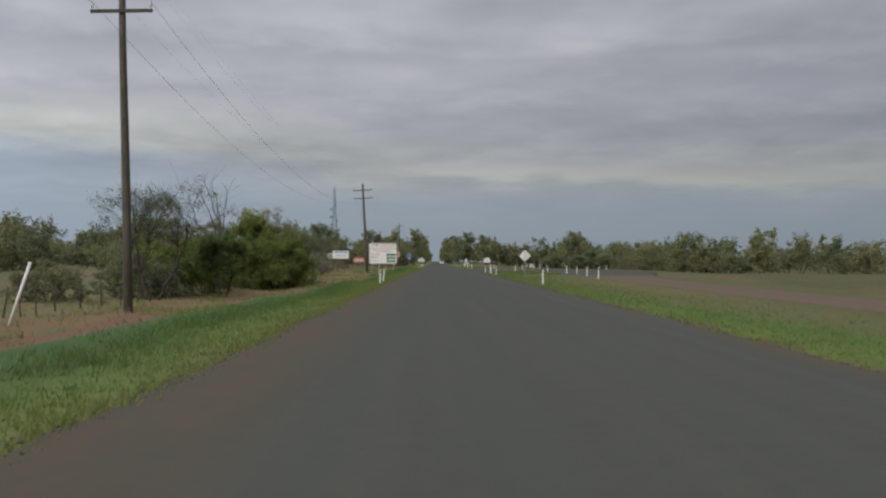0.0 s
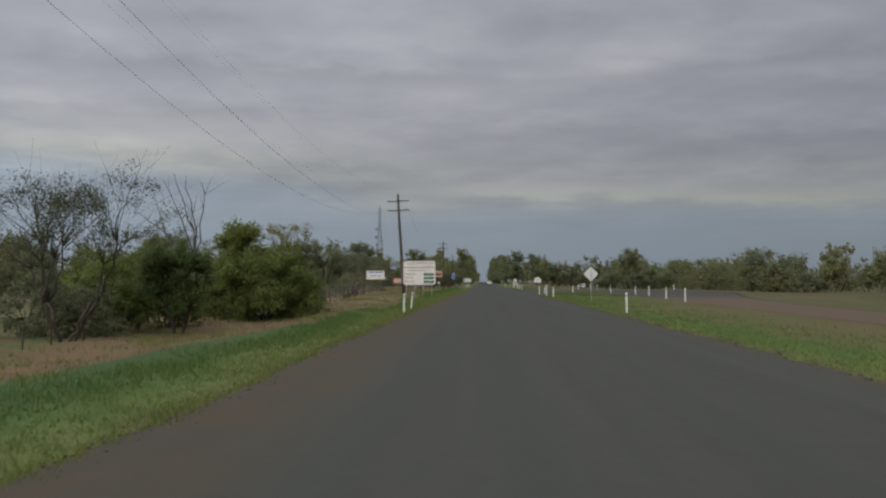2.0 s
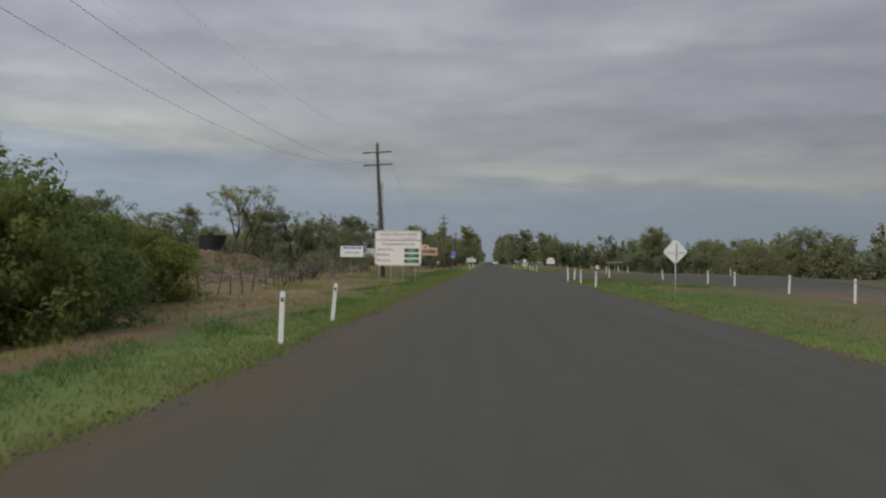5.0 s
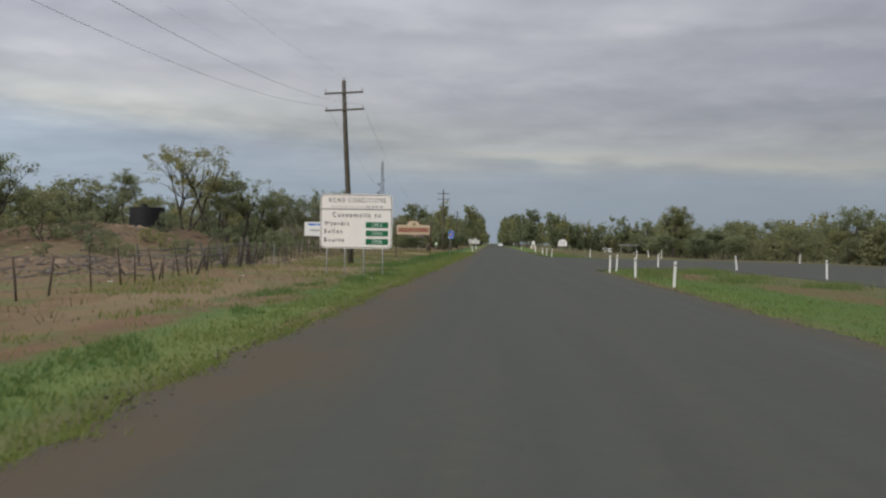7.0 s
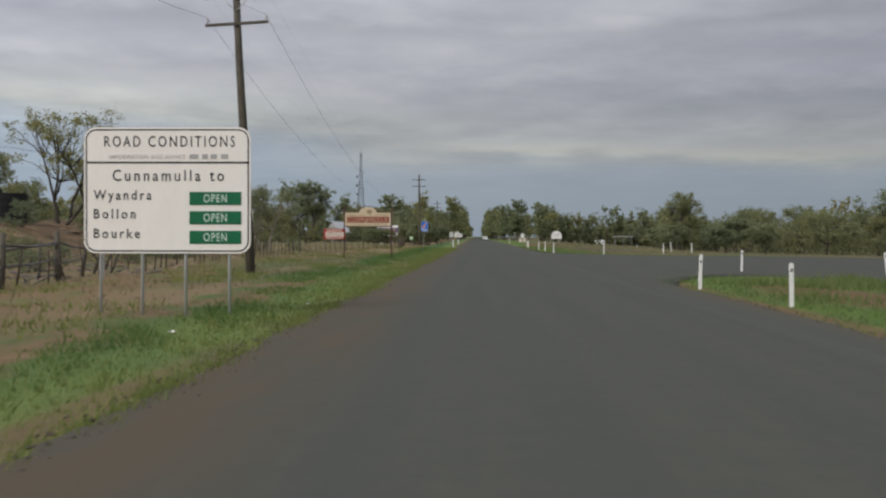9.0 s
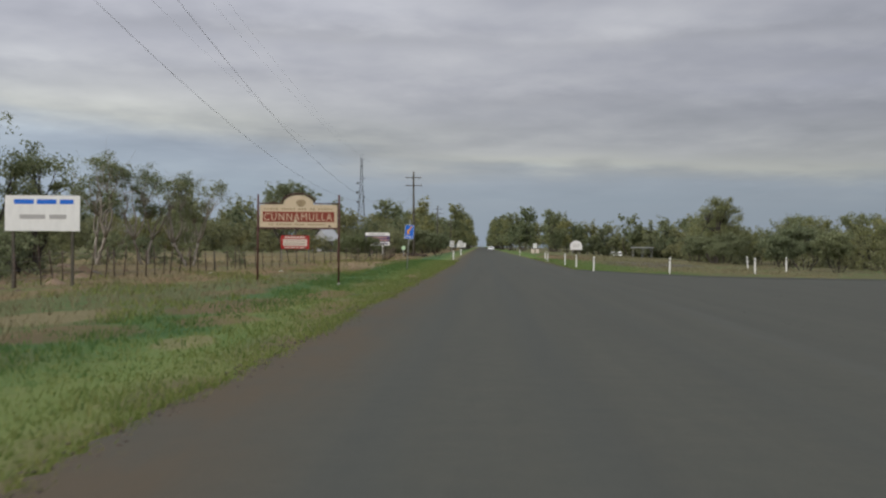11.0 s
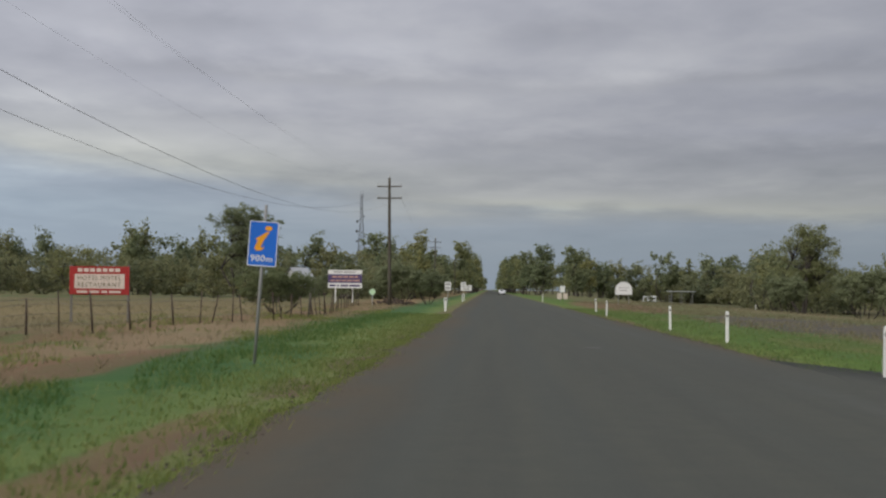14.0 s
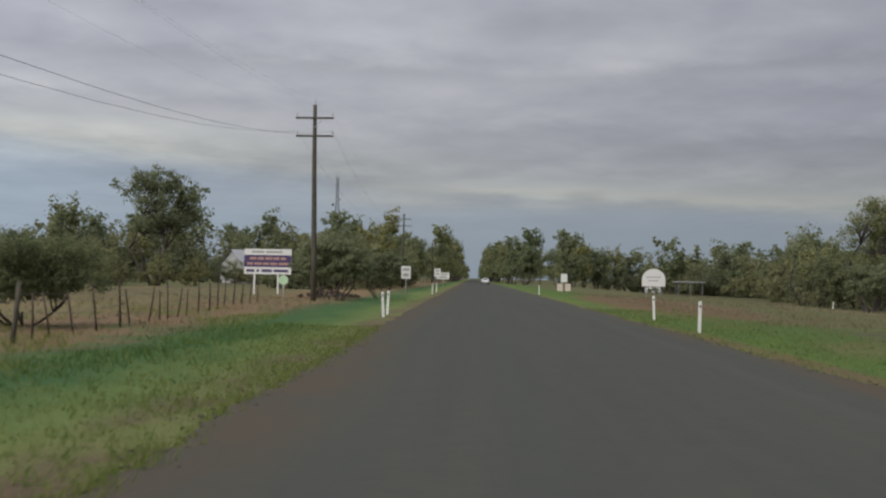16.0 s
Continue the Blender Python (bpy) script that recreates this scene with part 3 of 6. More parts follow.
# ---------------------------------------------------------------- ground and roads
def ground_height(x, y):
    """Height of the ground sheet: flat by the road, a hollow west of it, a bare mound."""
    x, y = np.asarray(x, float), np.asarray(y, float)
    h = np.full(np.broadcast(x, y).shape, -0.045)
    h = h - 0.5 * smooth(-6.5, -11.5, x) * smooth(128, 100, y)
    r2 = ((x + 40 + 0.25 * (y - 220)) / 16) ** 2 + ((y - 236) / 44) ** 2
    h = h + 2.75 * smooth(1.3, 0.1, r2) * (1 + 0.16 * np.sin(x * 0.55 + y * 0.21) * np.sin(y * 0.33 + 1) + 0.05 * np.sin(x * 1.7) * np.sin(y * 1.1))
    # the plain east of the side road lies lower
    shelf = 22 + 13 * smooth(105, 150, y) * smooth(252, 234, y)
    h = h - 1.5 * smooth(0, 1, (x - shelf) / 16)
    away = np.maximum(smooth(-5.5, -12, x), smooth(34, 60, x))
    h = h + away * (0.10 * np.sin(x * 0.23 + 1.3) * np.sin(y * 0.11) + 0.05 * np.sin(x * 0.9 + y * 0.37) + 0.03 * np.sin(y * 0.83 - x * 0.5))
    h = h + 0.018 * smooth(-3.6, -5, x) * np.sin(x * 2.3 + y * 1.1) * np.sin(y * 0.7)
    return h


def gz(x, y):
    return float(ground_height(x, y))


def grid_lines(*pieces):
    out = []
    for a, b, step in pieces:
        out += list(np.arange(a, b, step))
    return np.array(out + [pieces[-1][1]])


gx = grid_lines((-3000, -600, 300), (-600, -120, 40), (-120, -45, 5), (-45, -12, 1.5), (-12, -3, 0.6), (-3, 7, 2), (7, 16, 1.2), (16, 45, 3), (45, 120, 12), (120, 600, 60), (600, 3000, 300))
gy = grid_lines((-400, -20, 40), (-20, 290, 1.5), (290, 480, 6), (480, 1000, 40), (1000, 4800, 380))
GX, GY = np.meshgrid(gx, gy, indexing="ij")
gv = np.stack([GX, GY, ground_height(GX, GY)], -1).reshape(-1, 3)
ii, jj = np.meshgrid(np.arange(len(gx) - 1), np.arange(len(gy) - 1), indexing="ij")
gf = np.stack([ii * len(gy) + jj, (ii + 1) * len(gy) + jj, (ii + 1) * len(gy) + jj + 1, ii * len(gy) + jj + 1], -1).reshape(-1, 4)
ground = part("ground", mesh_of("ground", gv, gf, M_GROUND, True), M_GROUND)
tagged(ground, "flat verge of green grass, red soil and dry paddock", "ground", kind="structure")

RIGHT_EDGE = 6.3


def ragged(y, seed):
    y = np.asarray(y, float)
    jag = np.random.default_rng(int(seed * 10)).normal(size=2800) * 0.05
    return 0.06 * np.sin(y * 0.31 + seed) + 0.04 * np.sin(y * 1.13 + 2 * seed) + np.interp(y, np.arange(-60, 640, 0.25), jag)


def left_edge(y):
    """The grass creeps over the seal as the road nears the town."""
    return np.interp(y, [0, 130, 183, 212, 245, 275, 330], [-3.35, -3.3, -3.02, -2.82, -2.65, -2.55, -2.8]) + ragged(y, 0.7)


def make_road():
    ys = grid_lines((-60, 320, 0.25), (320, 520, 4), (520, 2600, 80))
    cols = np.array([0, 0.004, 0.125, 0.25, 0.5, 0.75, 0.875, 0.996, 1.0])
    lo = left_edge(ys)
    hi = RIGHT_EDGE + ragged(ys, 2.9)
    X = lo[:, None] + (hi - lo)[:, None] * cols[None]
    Z = 0.012 * (1 - ((X - 1.45) / 4.9) ** 2)
    top = np.stack([X, np.repeat(ys[:, None], 9, 1), Z], -1)
    skirt_l, skirt_r = top[:, :1] + (-0.05, 0, -0.09), top[:, -1:] + (0.05, 0, -0.09)
    v = np.concatenate([skirt_l, top, skirt_r], 1)
    n, m = v.shape[:2]
    i, j = np.meshgrid(np.arange(n - 1), np.arange(m - 1), indexing="ij")
    f = np.stack([i * m + j, i * m + j + 1, (i + 1) * m + j + 1, (i + 1) * m + j], -1).reshape(-1, 4)
    ob = part("road", mesh_of("road", v.reshape(-1, 3), f, M_ROAD, True), M_ROAD)
    tagged(ob, "straight grey chip-seal road with a dusty edge", "road", kind="structure")


def along(path, n):
    p = np.array(path, float)
    s = np.concatenate([[0], np.cumsum(np.linalg.norm(np.diff(p, axis=0), axis=1))])
    return p, s


def make_side_road():
    inner = [(13.6, -30), (13.7, 40), (14.2, 90), (15.4, 125), (16.0, 150), (15.6, 165), (14, 175), (11.4, 180), (8.7, 177.5), (7.1, 173.0), (5.6, 164)]
    outer = [(17.6, -30), (18, 40), (19, 90), (22, 125), (26.5, 150), (30.5, 172), (32.5, 195), (31.5, 219), (21, 229.5), (12.5, 231.5), (5.6, 253)]
    n = 10
    t = np.linspace(0, len(inner) - 1, (len(inner) - 1) * n + 1)
    k = np.arange(len(inner))
    a = np.stack([np.interp(t, k, [q[i] for q in inner]) for i in (0, 1)], 1)
    b = np.stack([np.interp(t, k, [q[i] for q in outer]) for i in (0, 1)], 1)
    for _ in range(12):
        for c in (a, b):
            c[1:-1] = (c[:-2] + 2 * c[1:-1] + c[2:]) / 4
    cols = np.linspace(0, 1, 12)
    XY = a[:, None] * (1 - cols)[None, :, None] + b[:, None] * cols[None, :, None]
    Z = np.full(XY.shape[:2] + (1,), -0.008)
    v = np.concatenate([XY, Z], -1)
    low0, low1 = v[:, :1] + (0, 0, -0.1), v[:, -1:] + (0, 0, -0.1)
    v = np.concatenate([low0, v, low1], 1)
    r, m = v.shape[:2]
    i, j = np.meshgrid(np.arange(r - 1), np.arange(m - 1), indexing="ij")
    f = np.stack([i * m + j, i * m + j + 1, (i + 1) * m + j + 1, (i + 1) * m + j], -1).reshape(-1, 4)
    ob = part("side_road", mesh_of("side_road", v.reshape(-1, 3), f, M_SIDE, True), M_SIDE)
    tagged(ob, "side road of gravel and seal joining the highway", "road", kind="structure")


make_road()
make_side_road()


# ---------------------------------------------------------------- trees and bushes
def leaf_mesh(name, rng, tips, clump, per_tip, leaf, mat, droop=0.35, flat=0.7, sprays=7, wide=1.0):
    """A crown of small leaf blades: each limb end carries a few sprays, and the blades of a spray face outwards."""
    tips = np.asarray(tips, float)
    n = len(tips) * per_tip
    size = rng.uniform(0.65, 1.25, len(tips)) * clump
    d = rng.normal(size=(len(tips), sprays, 3))
    d /= np.linalg.norm(d, axis=2, keepdims=True)
    d[:, :, 2] = d[:, :, 2] * flat + 0.12
    hub = tips[:, None] + d * (size[:, None] * rng.uniform(0.35, 0.85, (len(tips), sprays)))[:, :, None]
    owner, spray = np.repeat(np.arange(len(tips)), per_tip), rng.integers(sprays, size=n)
    off = rng.normal(size=(n, 3))
    off /= np.linalg.norm(off, axis=1, keepdims=True)
    off *= (0.46 * size[owner] * rng.uniform(0.05, 1.0, n) ** 0.5)[:, None]
    off[:, 2] *= flat
    c = hub[owner, spray] + off
    face = off / (np.linalg.norm(off, axis=1, keepdims=True) + 1e-6) + 0.8 * d[owner, spray] + rng.normal(size=(n, 3)) * 0.45 + (0, 0, 0.45)
    face /= np.linalg.norm(face, axis=1, keepdims=True)
    ax = rng.normal(size=(n, 3)) * (1, 1, 0.55)
    ax[:, 2] -= droop
    ax -= face * (ax * face).sum(1, keepdims=True)
    ax /= np.linalg.norm(ax, axis=1, keepdims=True) + 1e-9
    side = np.cross(face, ax)
    ln = leaf * rng.uniform(0.6, 1.4, n)[:, None]
    wd = ln * rng.uniform(0.3, 0.55, n)[:, None] * wide
    v = np.stack([c - ax * ln / 2, c + side * wd / 2, c + ax * ln / 2, c - side * wd / 2], 1).reshape(-1, 3)
    return mesh_of(name, v, np.arange(n * 4).reshape(-1, 4), mat)


def limb(rng, a, b, r0, r1, sag=0.12, n=6):
    a, b = np.asarray(a, float), np.asarray(b, float)
    L = np.linalg.norm(b - a)
    k = rng.normal(size=3) * sag * L
    m = (a + b) / 2 + k * (1, 1, 0.4)
    t = np.linspace(0, 1, n)[:, None]
    pts = (1 - t) ** 2 * a + 2 * t * (1 - t) * m + t ** 2 * b
    pts[1:-1] += rng.normal(size=(n - 2, 3)) * 0.02 * L
    return pts, np.linspace(r0, r1, n)


def tree(seed, height, radius, bole, tips=34, per_tip=90, clump=0.8, leaf=0.2, mat=None, bark=None,
         stems=1, low=0.32, girth=0.16, droop=0.35, top_heavy=0.0, name="tree", twigs=0, dome=False, sides=6, wide=1.0):
    """A tapered trunk with limbs and a crown of leaf clumps; the origin is at the foot."""
    rng = np.random.default_rng(seed)
    root = thing(name, Matrix(), "", "")
    z0 = height * low
    cz, rz = (z0 + height) / 2, (height - z0) / 2
    P = []
    lobes = [(rng.uniform(-0.45, 0.45) * radius, rng.uniform(-0.45, 0.45) * radius, rng.uniform(0.55, 1.0)) for _ in range(5)]
    while len(P) < tips:
        d = rng.normal(size=3)
        d /= np.linalg.norm(d)
        k = rng.uniform(0.35, 1.0) ** 0.6
        lx, ly, ls = lobes[rng.integers(5)]
        if dome:
            k = rng.uniform(0.3, 1.0) ** 0.45
            swell = 1 + 0.16 * math.sin(3 * math.atan2(d[1], d[0]) + seed) + 0.1 * math.sin(7 * math.atan2(d[1], d[0]))
            up = abs(d[2]) if rng.random() < 0.82 else -0.3 * abs(d[2])
            P.append(np.array((d[0] * k * radius * swell * 0.9, d[1] * k * radius * swell * 0.9, height * (0.17 + 0.71 * up * k * (0.9 + 0.15 * math.sin(4 * d[0] + seed))))))
            continue
        q = np.array((lx + d[0] * k * radius * 0.72 * ls, ly + d[1] * k * radius * 0.72 * ls, cz + math.copysign(abs(d[2]) ** 0.7, d[2]) * k * (rz - clump * 0.45) * (0.25 + 0.75 * ls)))
        if rng.random() < top_heavy and q[2] < cz:
            continue
        P.append(q)
    P = np.array(P)
    lines = []
    feet = []
    for s in range(stems):
        a = 2 * np.pi * s / max(stems, 1) + rng.uniform(0, 1)
        spread = 0.0 if stems == 1 else radius * 0.3
        foot = np.array((0.25 * spread * math.cos(a), 0.25 * spread * math.sin(a), -0.12))
        head = np.array((spread * math.cos(a) + rng.normal() * 0.05 * height, spread * math.sin(a) + rng.normal() * 0.05 * height, bole))
        pts, rad = limb(rng, foot, head, girth * (1.15 if stems == 1 else 0.7), girth * 0.62, 0.05, 7)
        lines.append((pts, rad))
        feet.append(head)
    groups = max(3, min(7, tips // 5))
    knots = P[rng.choice(len(P), groups, replace=False)]
    owner = np.argmin(np.linalg.norm(P[:, None] - knots[None], axis=2), axis=1)
    for g in range(groups):
        mine = P[owner == g]
        if not len(mine):
            continue
        mid = mine.mean(0)
        foot = feet[int(np.argmin([np.linalg.norm((f - mid)[:2]) for f in feet]))]
        joint = foot + (mid - foot) * 0.55
        pts, rad = limb(rng, foot, joint, girth * 0.55, girth * 0.3, 0.12)
        lines.append((pts, rad))
        for q in mine:
            lines.append(limb(rng, joint, q, girth * 0.24, girth * 0.06, 0.14, 5 if sides > 4 else 3))
            for _ in range(twigs):
                e = q + rng.normal(size=3) * clump * 0.8 + (0, 0, clump * 0.3)
                lines.append(limb(rng, joint + (q - joint) * rng.uniform(0.4, 0.9), e, girth * 0.08, girth * 0.025, 0.1, 4))
    part("trunk", tubes_mesh("trunk", lines, bark or M_BARK, sides), None, root)
    if per_tip:
        part("crown", leaf_mesh("crown", rng, P, clump, per_tip, leaf, mat or M_GUM, droop, wide=wide), None, root)
    return root


def stand(proto, x, y, turn, size, label="", group="", sink=0.0, tall=1.0):
    ob = copy_thing(proto, Matrix.LocRotScale((x, y, gz(x, y) - sink), Euler((0, 0, radians(turn))), (size, size, size * tall)))
    return tagged(ob, label, "", group)


# one of each kind; the rest are copies
def name_it(ob, label, category, x, y, turn=0.0, size=1.0, group=""):
    ob.matrix_basis = Matrix.LocRotScale((x, y, gz(x, y)), Euler((0, 0, radians(turn))), (size,) * 3)
    return tagged(ob, label, category, group)


# roadside bushes of the hollow
bush = tree(11, 4.3, 3.5, 0.7, 170, 230, 0.8, 0.16, M_WATTLE, None, 6, 0.0, 0.12, 0.5, 0.0, "bush", dome=True)
name_it(bush, "dense round green wattle bush reaching the ground", "bush", -11.9, 92.8, 20)
bush.scale.z = 1.22
bush = tree(12, 4.2, 2.0, 1.1, 46, 200, 0.72, 0.17, M_WATTLE, None, 3, 0.2, 0.1, 0.4, 0.2, "bush")
name_it(bush, "upright dark green wattle bush on bare stems", "bush", -12.9, 78.3)
bush = tree(13, 4.0, 2.1, 0.9, 70, 180, 0.7, 0.17, M_WATTLE, None, 4, 0.05, 0.1, 0.4, 0.0, "bush", dome=True)
name_it(bush, "bushy dark green wattle beside the clearing", "bush", -15.2, 85.0, 70)
bush = tree(16, 3.0, 2.6, 0.8, 60, 130, 0.75, 0.18, M_SCRUB, None, 4, 0.05, 0.09, 0.4, 0.0, "bush", dome=True)
name_it(bush, "low grey-green scrub bush among dry stems", "bush", -17.2, 75.0, 30)
stand(bush, -19.5, 66, 250, 0.8)
stand(bush, -15.2, 98.5, 200, 1.15)
wattle = tree(17, 4.4, 2.6, 0.8, 90, 130, 0.8, 0.19, M_WATTLE, None, 5, 0.0, 0.1, 0.5, 0.0, "bush", dome=True)
name_it(wattle, "spreading green wattle at the end of the thicket", "bush", -14.2, 116.5)
stand(wattle, -14.4, 107, 120, 1.05)
stand(wattle, -13.6, 100.5, 40, 1.0)
stand(wattle, -11.4, 97.6, 330, 0.92)
stand(wattle, -14.9, 111.5, 260, 0.95)
stand(wattle, -16.4, 80.5, 210, 1.0)
stand(wattle, -19.5, 88, 300, 1.05)
big = tree(14, 6.4, 2.5, 2.0, 60, 190, 0.8, 0.16, M_WATTLE, None, 3, 0.2, 0.14, 0.6, 0.1)
name_it(big, "round-headed green tree behind the bushes", "tree", -14.3, 97.0, 0, 1.0)
thin = tree(15, 7.2, 3.9, 1.5, 64, 170, 0.95, 0.1, M_DULL, None, 4, 0.28, 0.1, 0.5, 0.25, "tree", 3)
name_it(thin, "sparse half-bare tree with grey-green leaf tips", "tree", -15.6, 72.0, 15)


def dead_tree():
    rng = np.random.default_rng(4)
    root = thing("dead_tree", pose(-15.9, 94, gz(-15.9, 94)), "leafless dead tree with bare forked branches", "tree")
    lines = [limb(rng, (0, 0, -0.1), (0.1, 0, 3.4), 0.14, 0.1, 0.04)]
    for ang, reach, top in ((150, 2.7, 6.9), (162, 1.9, 7.9), (190, 1.1, 8.2), (20, 0.5, 7.7), (150, 0.5, 8.1), (300, 0.5, 6.9), (176, 3.4, 6.2)):
        end = np.array((reach * math.cos(radians(ang)), 0.5 * reach * math.sin(radians(ang)), top))
        pts, rad = limb(rng, (0.1, 0, rng.uniform(2.6, 3.4)), end, 0.06, 0.013, 0.1, 7)
        lines.append((pts, rad))
        for _ in range(5):
            k = rng.integers(2, 6)
            tip = pts[k] + np.array((rng.normal() * 0.5, rng.normal() * 0.4, rng.uniform(0.4, 1.3)))
            lines.append(limb(rng, pts[k], tip, 0.014, 0.005, 0.12, 4))
    part("trunk", tubes_mesh("trunk", lines, M_DEAD, 6), None, root)


dead_tree()

# trees on and round the bare mound
mound_tree = tree(21, 7.6, 3.9, 1.4, 60, 120, 0.85, 0.16, M_PALE, None, 3, 0.3, 0.17, 1.0, 0.2, "tree", 1)
name_it(mound_tree, "open weeping tree with dark crooked limbs on the mound", "tree", -31.3, 222, 40, 1.2)
second = tree(22, 6.6, 3.4, 1.5, 50, 120, 0.9, 0.17, M_GUM, None, 3, 0.28, 0.15, 0.7, 0.1)
name_it(second, "dark-limbed tree with green clumps on the mound", "tree", -26.8, 223, 0, 1.26)
left_bush = tree(23, 4.6, 3.0, 1.0, 40, 70, 0.9, 0.2, M_PALE, None, 4, 0.05, 0.1, dome=True, name="bush", sides=4, wide=1.4)
name_it(left_bush, "broad grey-green bush at the foot of the mound", "bush", -38.0, 200)
stand(left_bush, -51, 212, 80, 1.2)
stand(left_bush, -43.2, 222, 140, 1.35)
stand(left_bush, -40.5, 224, 160, 0.95)
stand(left_bush, -36.0, 226, 30, 0.85)
stand(second, -47, 204, 200, 1.15, "tall scrubby tree west of the mound")
stand(left_bush, -20.5, 213, 250, 0.75)
stand(left_bush, -26.0, 229, 10, 0.9)
stand(second, -23.8, 228, 60, 0.88)
stand(second, -30.5, 231, 170, 0.85)
stand(second, -50, 214, 20, 1.05)
stand(second, -40.5, 232, 250, 0.8)
stand(second, -42.5, 199, 310, 1.1, "tall scrubby tree west of the mound")

for x, y, turn, size in ((-27, 198, 0, 0.45), (-23, 204, 90, 0.38), (-31, 193, 180, 0.5), (-40, 190, 45, 0.6), (-21, 190, 130, 0.35), (-45, 188, 220, 0.8), (-36, 205, 300, 0.45), (-52, 196, 20, 1.1), (-30.5, 211, 260, 0.5), (-25.5, 213, 310, 0.6), (-37, 230, 75, 0.9), (-22.5, 220, 180, 0.7), (-50, 236, 15, 1.2), (-55, 226, 95, 1.3), (-39, 252, 60, 1.0), (-34.5, 240, 200, 0.9), (-44, 213, 15, 0.95), (-47, 222, 95, 1.1), (-30, 229, 30, 0.9), (-24.5, 229, 120, 0.8), (-30, 203, 60, 0.35), (-25, 196, 200, 0.4), (-34, 198, 330, 0.42), (-20, 200, 20, 0.35), (-19.5, 182, 100, 0.3), (-29, 190, 250, 0.4), (-33, 186, 200, 0.3), (-26, 184, 100, 0.28), (-37, 181, 300, 0.35)):
    stand(left_bush, x, y, turn, size, "low grey-green shrub on the bare mound", "shrubs on the mound")

# white-trunked gums by the fence
gum = tree(31, 8.2, 3.4, 1.9, 46, 150, 0.9, 0.16, M_PALE, M_WHITEBARK, 2, 0.36, 0.17, 0.6, 0.2, "gum_tree", 1)
name_it(gum, "pale-trunked gum with an open green crown by the fence", "tree", -21.3, 253.5, 0, 0.86, "gums by the fence")
for x, y, turn, size in ((-27.0, 250, 110, 1.17), (-24.5, 264, 200, 0.66), (-24.2, 252, 50, 1.05), (-30, 264, 20, 0.62)):
    stand(gum, x, y, turn, size)

for x, y, turn, size in ((-25.2, 257, 40, 0.62), (-22.6, 259, 150, 0.5), (-28.4, 256, 260, 0.72), (-30.5, 250, 330, 0.6), (-19.8, 262, 10, 0.42)):
    stand(left_bush, x, y, turn, size, "grey-green shrub under the gums by the fence")

# the tall spreading gum beyond the paddock
tall = tree(41, 15.6, 7.2, 4.5, 140, 110, 1.4, 0.27, M_PALE, M_BARK, 4, 0.25, 0.24, 0.9, 0.3, "gum_tree", wide=1.3)
name_it(tall, "tall grey-green gum with a broad drooping crown", "tree", -38, 408, 10)

# bush beside the fence and others of its kind
stemmy = tree(51, 2.9, 1.75, 0.6, 80, 130, 0.42, 0.12, M_PALE, None, 5, 0.2, 0.05, 0.3, 0.0, "bush")
name_it(stemmy, "dark many-stemmed bush on the low plain", "bush", 37.0, 316, 60, 1.85)
fence_bush = tree(52, 3.1, 2.35, 0.45, 150, 170, 0.52, 0.115, M_FRESH, None, 6, 0.1, 0.06, 0.25, 0.0, "bush")
name_it(fence_bush, "olive-green bush on many thin stems beside the fence", "bush", -13.2, 297.5)
stand(stemmy, 31.5, 327, 200, 0.95, "broad shrub at the edge of the low plain")
stand(stemmy, 27.0, 306, 290, 0.55, "small round shrub in the grass")
stand(stemmy, 43.0, 330, 10, 1.3, "broad shrub before the woods")
stand(stemmy, 35.5, 372, 310, 1.05, "broad shrub before the woods")
stand(stemmy, -8.6, 340, 20, 0.85, "dense shrub at the foot of the power pole")
stand(stemmy, -10.3, 345, 120, 0.65, "dense shrub at the foot of the power pole")
stand(stemmy, -6.6, 350, 220, 0.7, "small shrub on the verge")
stand(stemmy, 44, 318, 100, 1.1, "spreading shrub at the edge of the scrub")

# the large dark tree by the side road
dark = tree(61, 12.4, 5.4, 3.0, 130, 120, 1.25, 0.26, M_GUM, None, 3, 0.08, 0.26, 0.5, 0.1, "gum_tree")
name_it(dark, "large dark green box tree standing before the woods", "tree", 43.6, 396, 0, 1.16)

# belts of scrub: four kinds of tree, copied
box_tree = tree(71, 6.4, 2.9, 1.4, 34, 52, 1.05, 0.32, M_GUM, None, 2, 0.06, 0.15, 0.4, 0.0, sides=3, wide=1.6)
mulga = tree(72, 4.8, 2.6, 0.8, 29, 46, 0.95, 0.33, M_SCRUB, None, 3, 0.0, 0.11, 0.3, dome=True, sides=3, wide=1.6)
wispy = tree(73, 6.8, 2.4, 2.0, 30, 48, 0.95, 0.29, M_PALE, M_BARK, 2, 0.22, 0.13, 0.6, 0.2, sides=3, wide=1.4)
lofty = tree(74, 13.0, 4.6, 4.0, 46, 40, 1.7, 0.6, M_GUM, M_BARK, 2, 0.1, 0.28, 0.6, 0.0, "gum_tree", sides=3, wide=1.7)
fine_box = tree(75, 7.6, 3.3, 1.6, 52, 70, 1.0, 0.22, M_GUM, None, 2, 0.05, 0.16, 0.4, 0.0, sides=3, wide=1.5)
fine_mulga = tree(76, 5.6, 3.0, 1.0, 46, 66, 0.95, 0.22, M_SCRUB, None, 3, 0.0, 0.12, 0.3, dome=True, sides=3, wide=1.5)
LABELS = {box_tree: "grey-green box tree in a belt of scrub", mulga: "low dense mulga tree in a belt of scrub",
          wispy: "thin pale-leaved tree in a belt of scrub", fine_box: "leafy box tree at the edge of the woods", fine_mulga: "dense leafy mulga at the edge of the woods", lofty: "tall dark gum lining the far road"}
kinds = [box_tree, mulga, mulga, wispy]
first_used, BELTS = set(), []


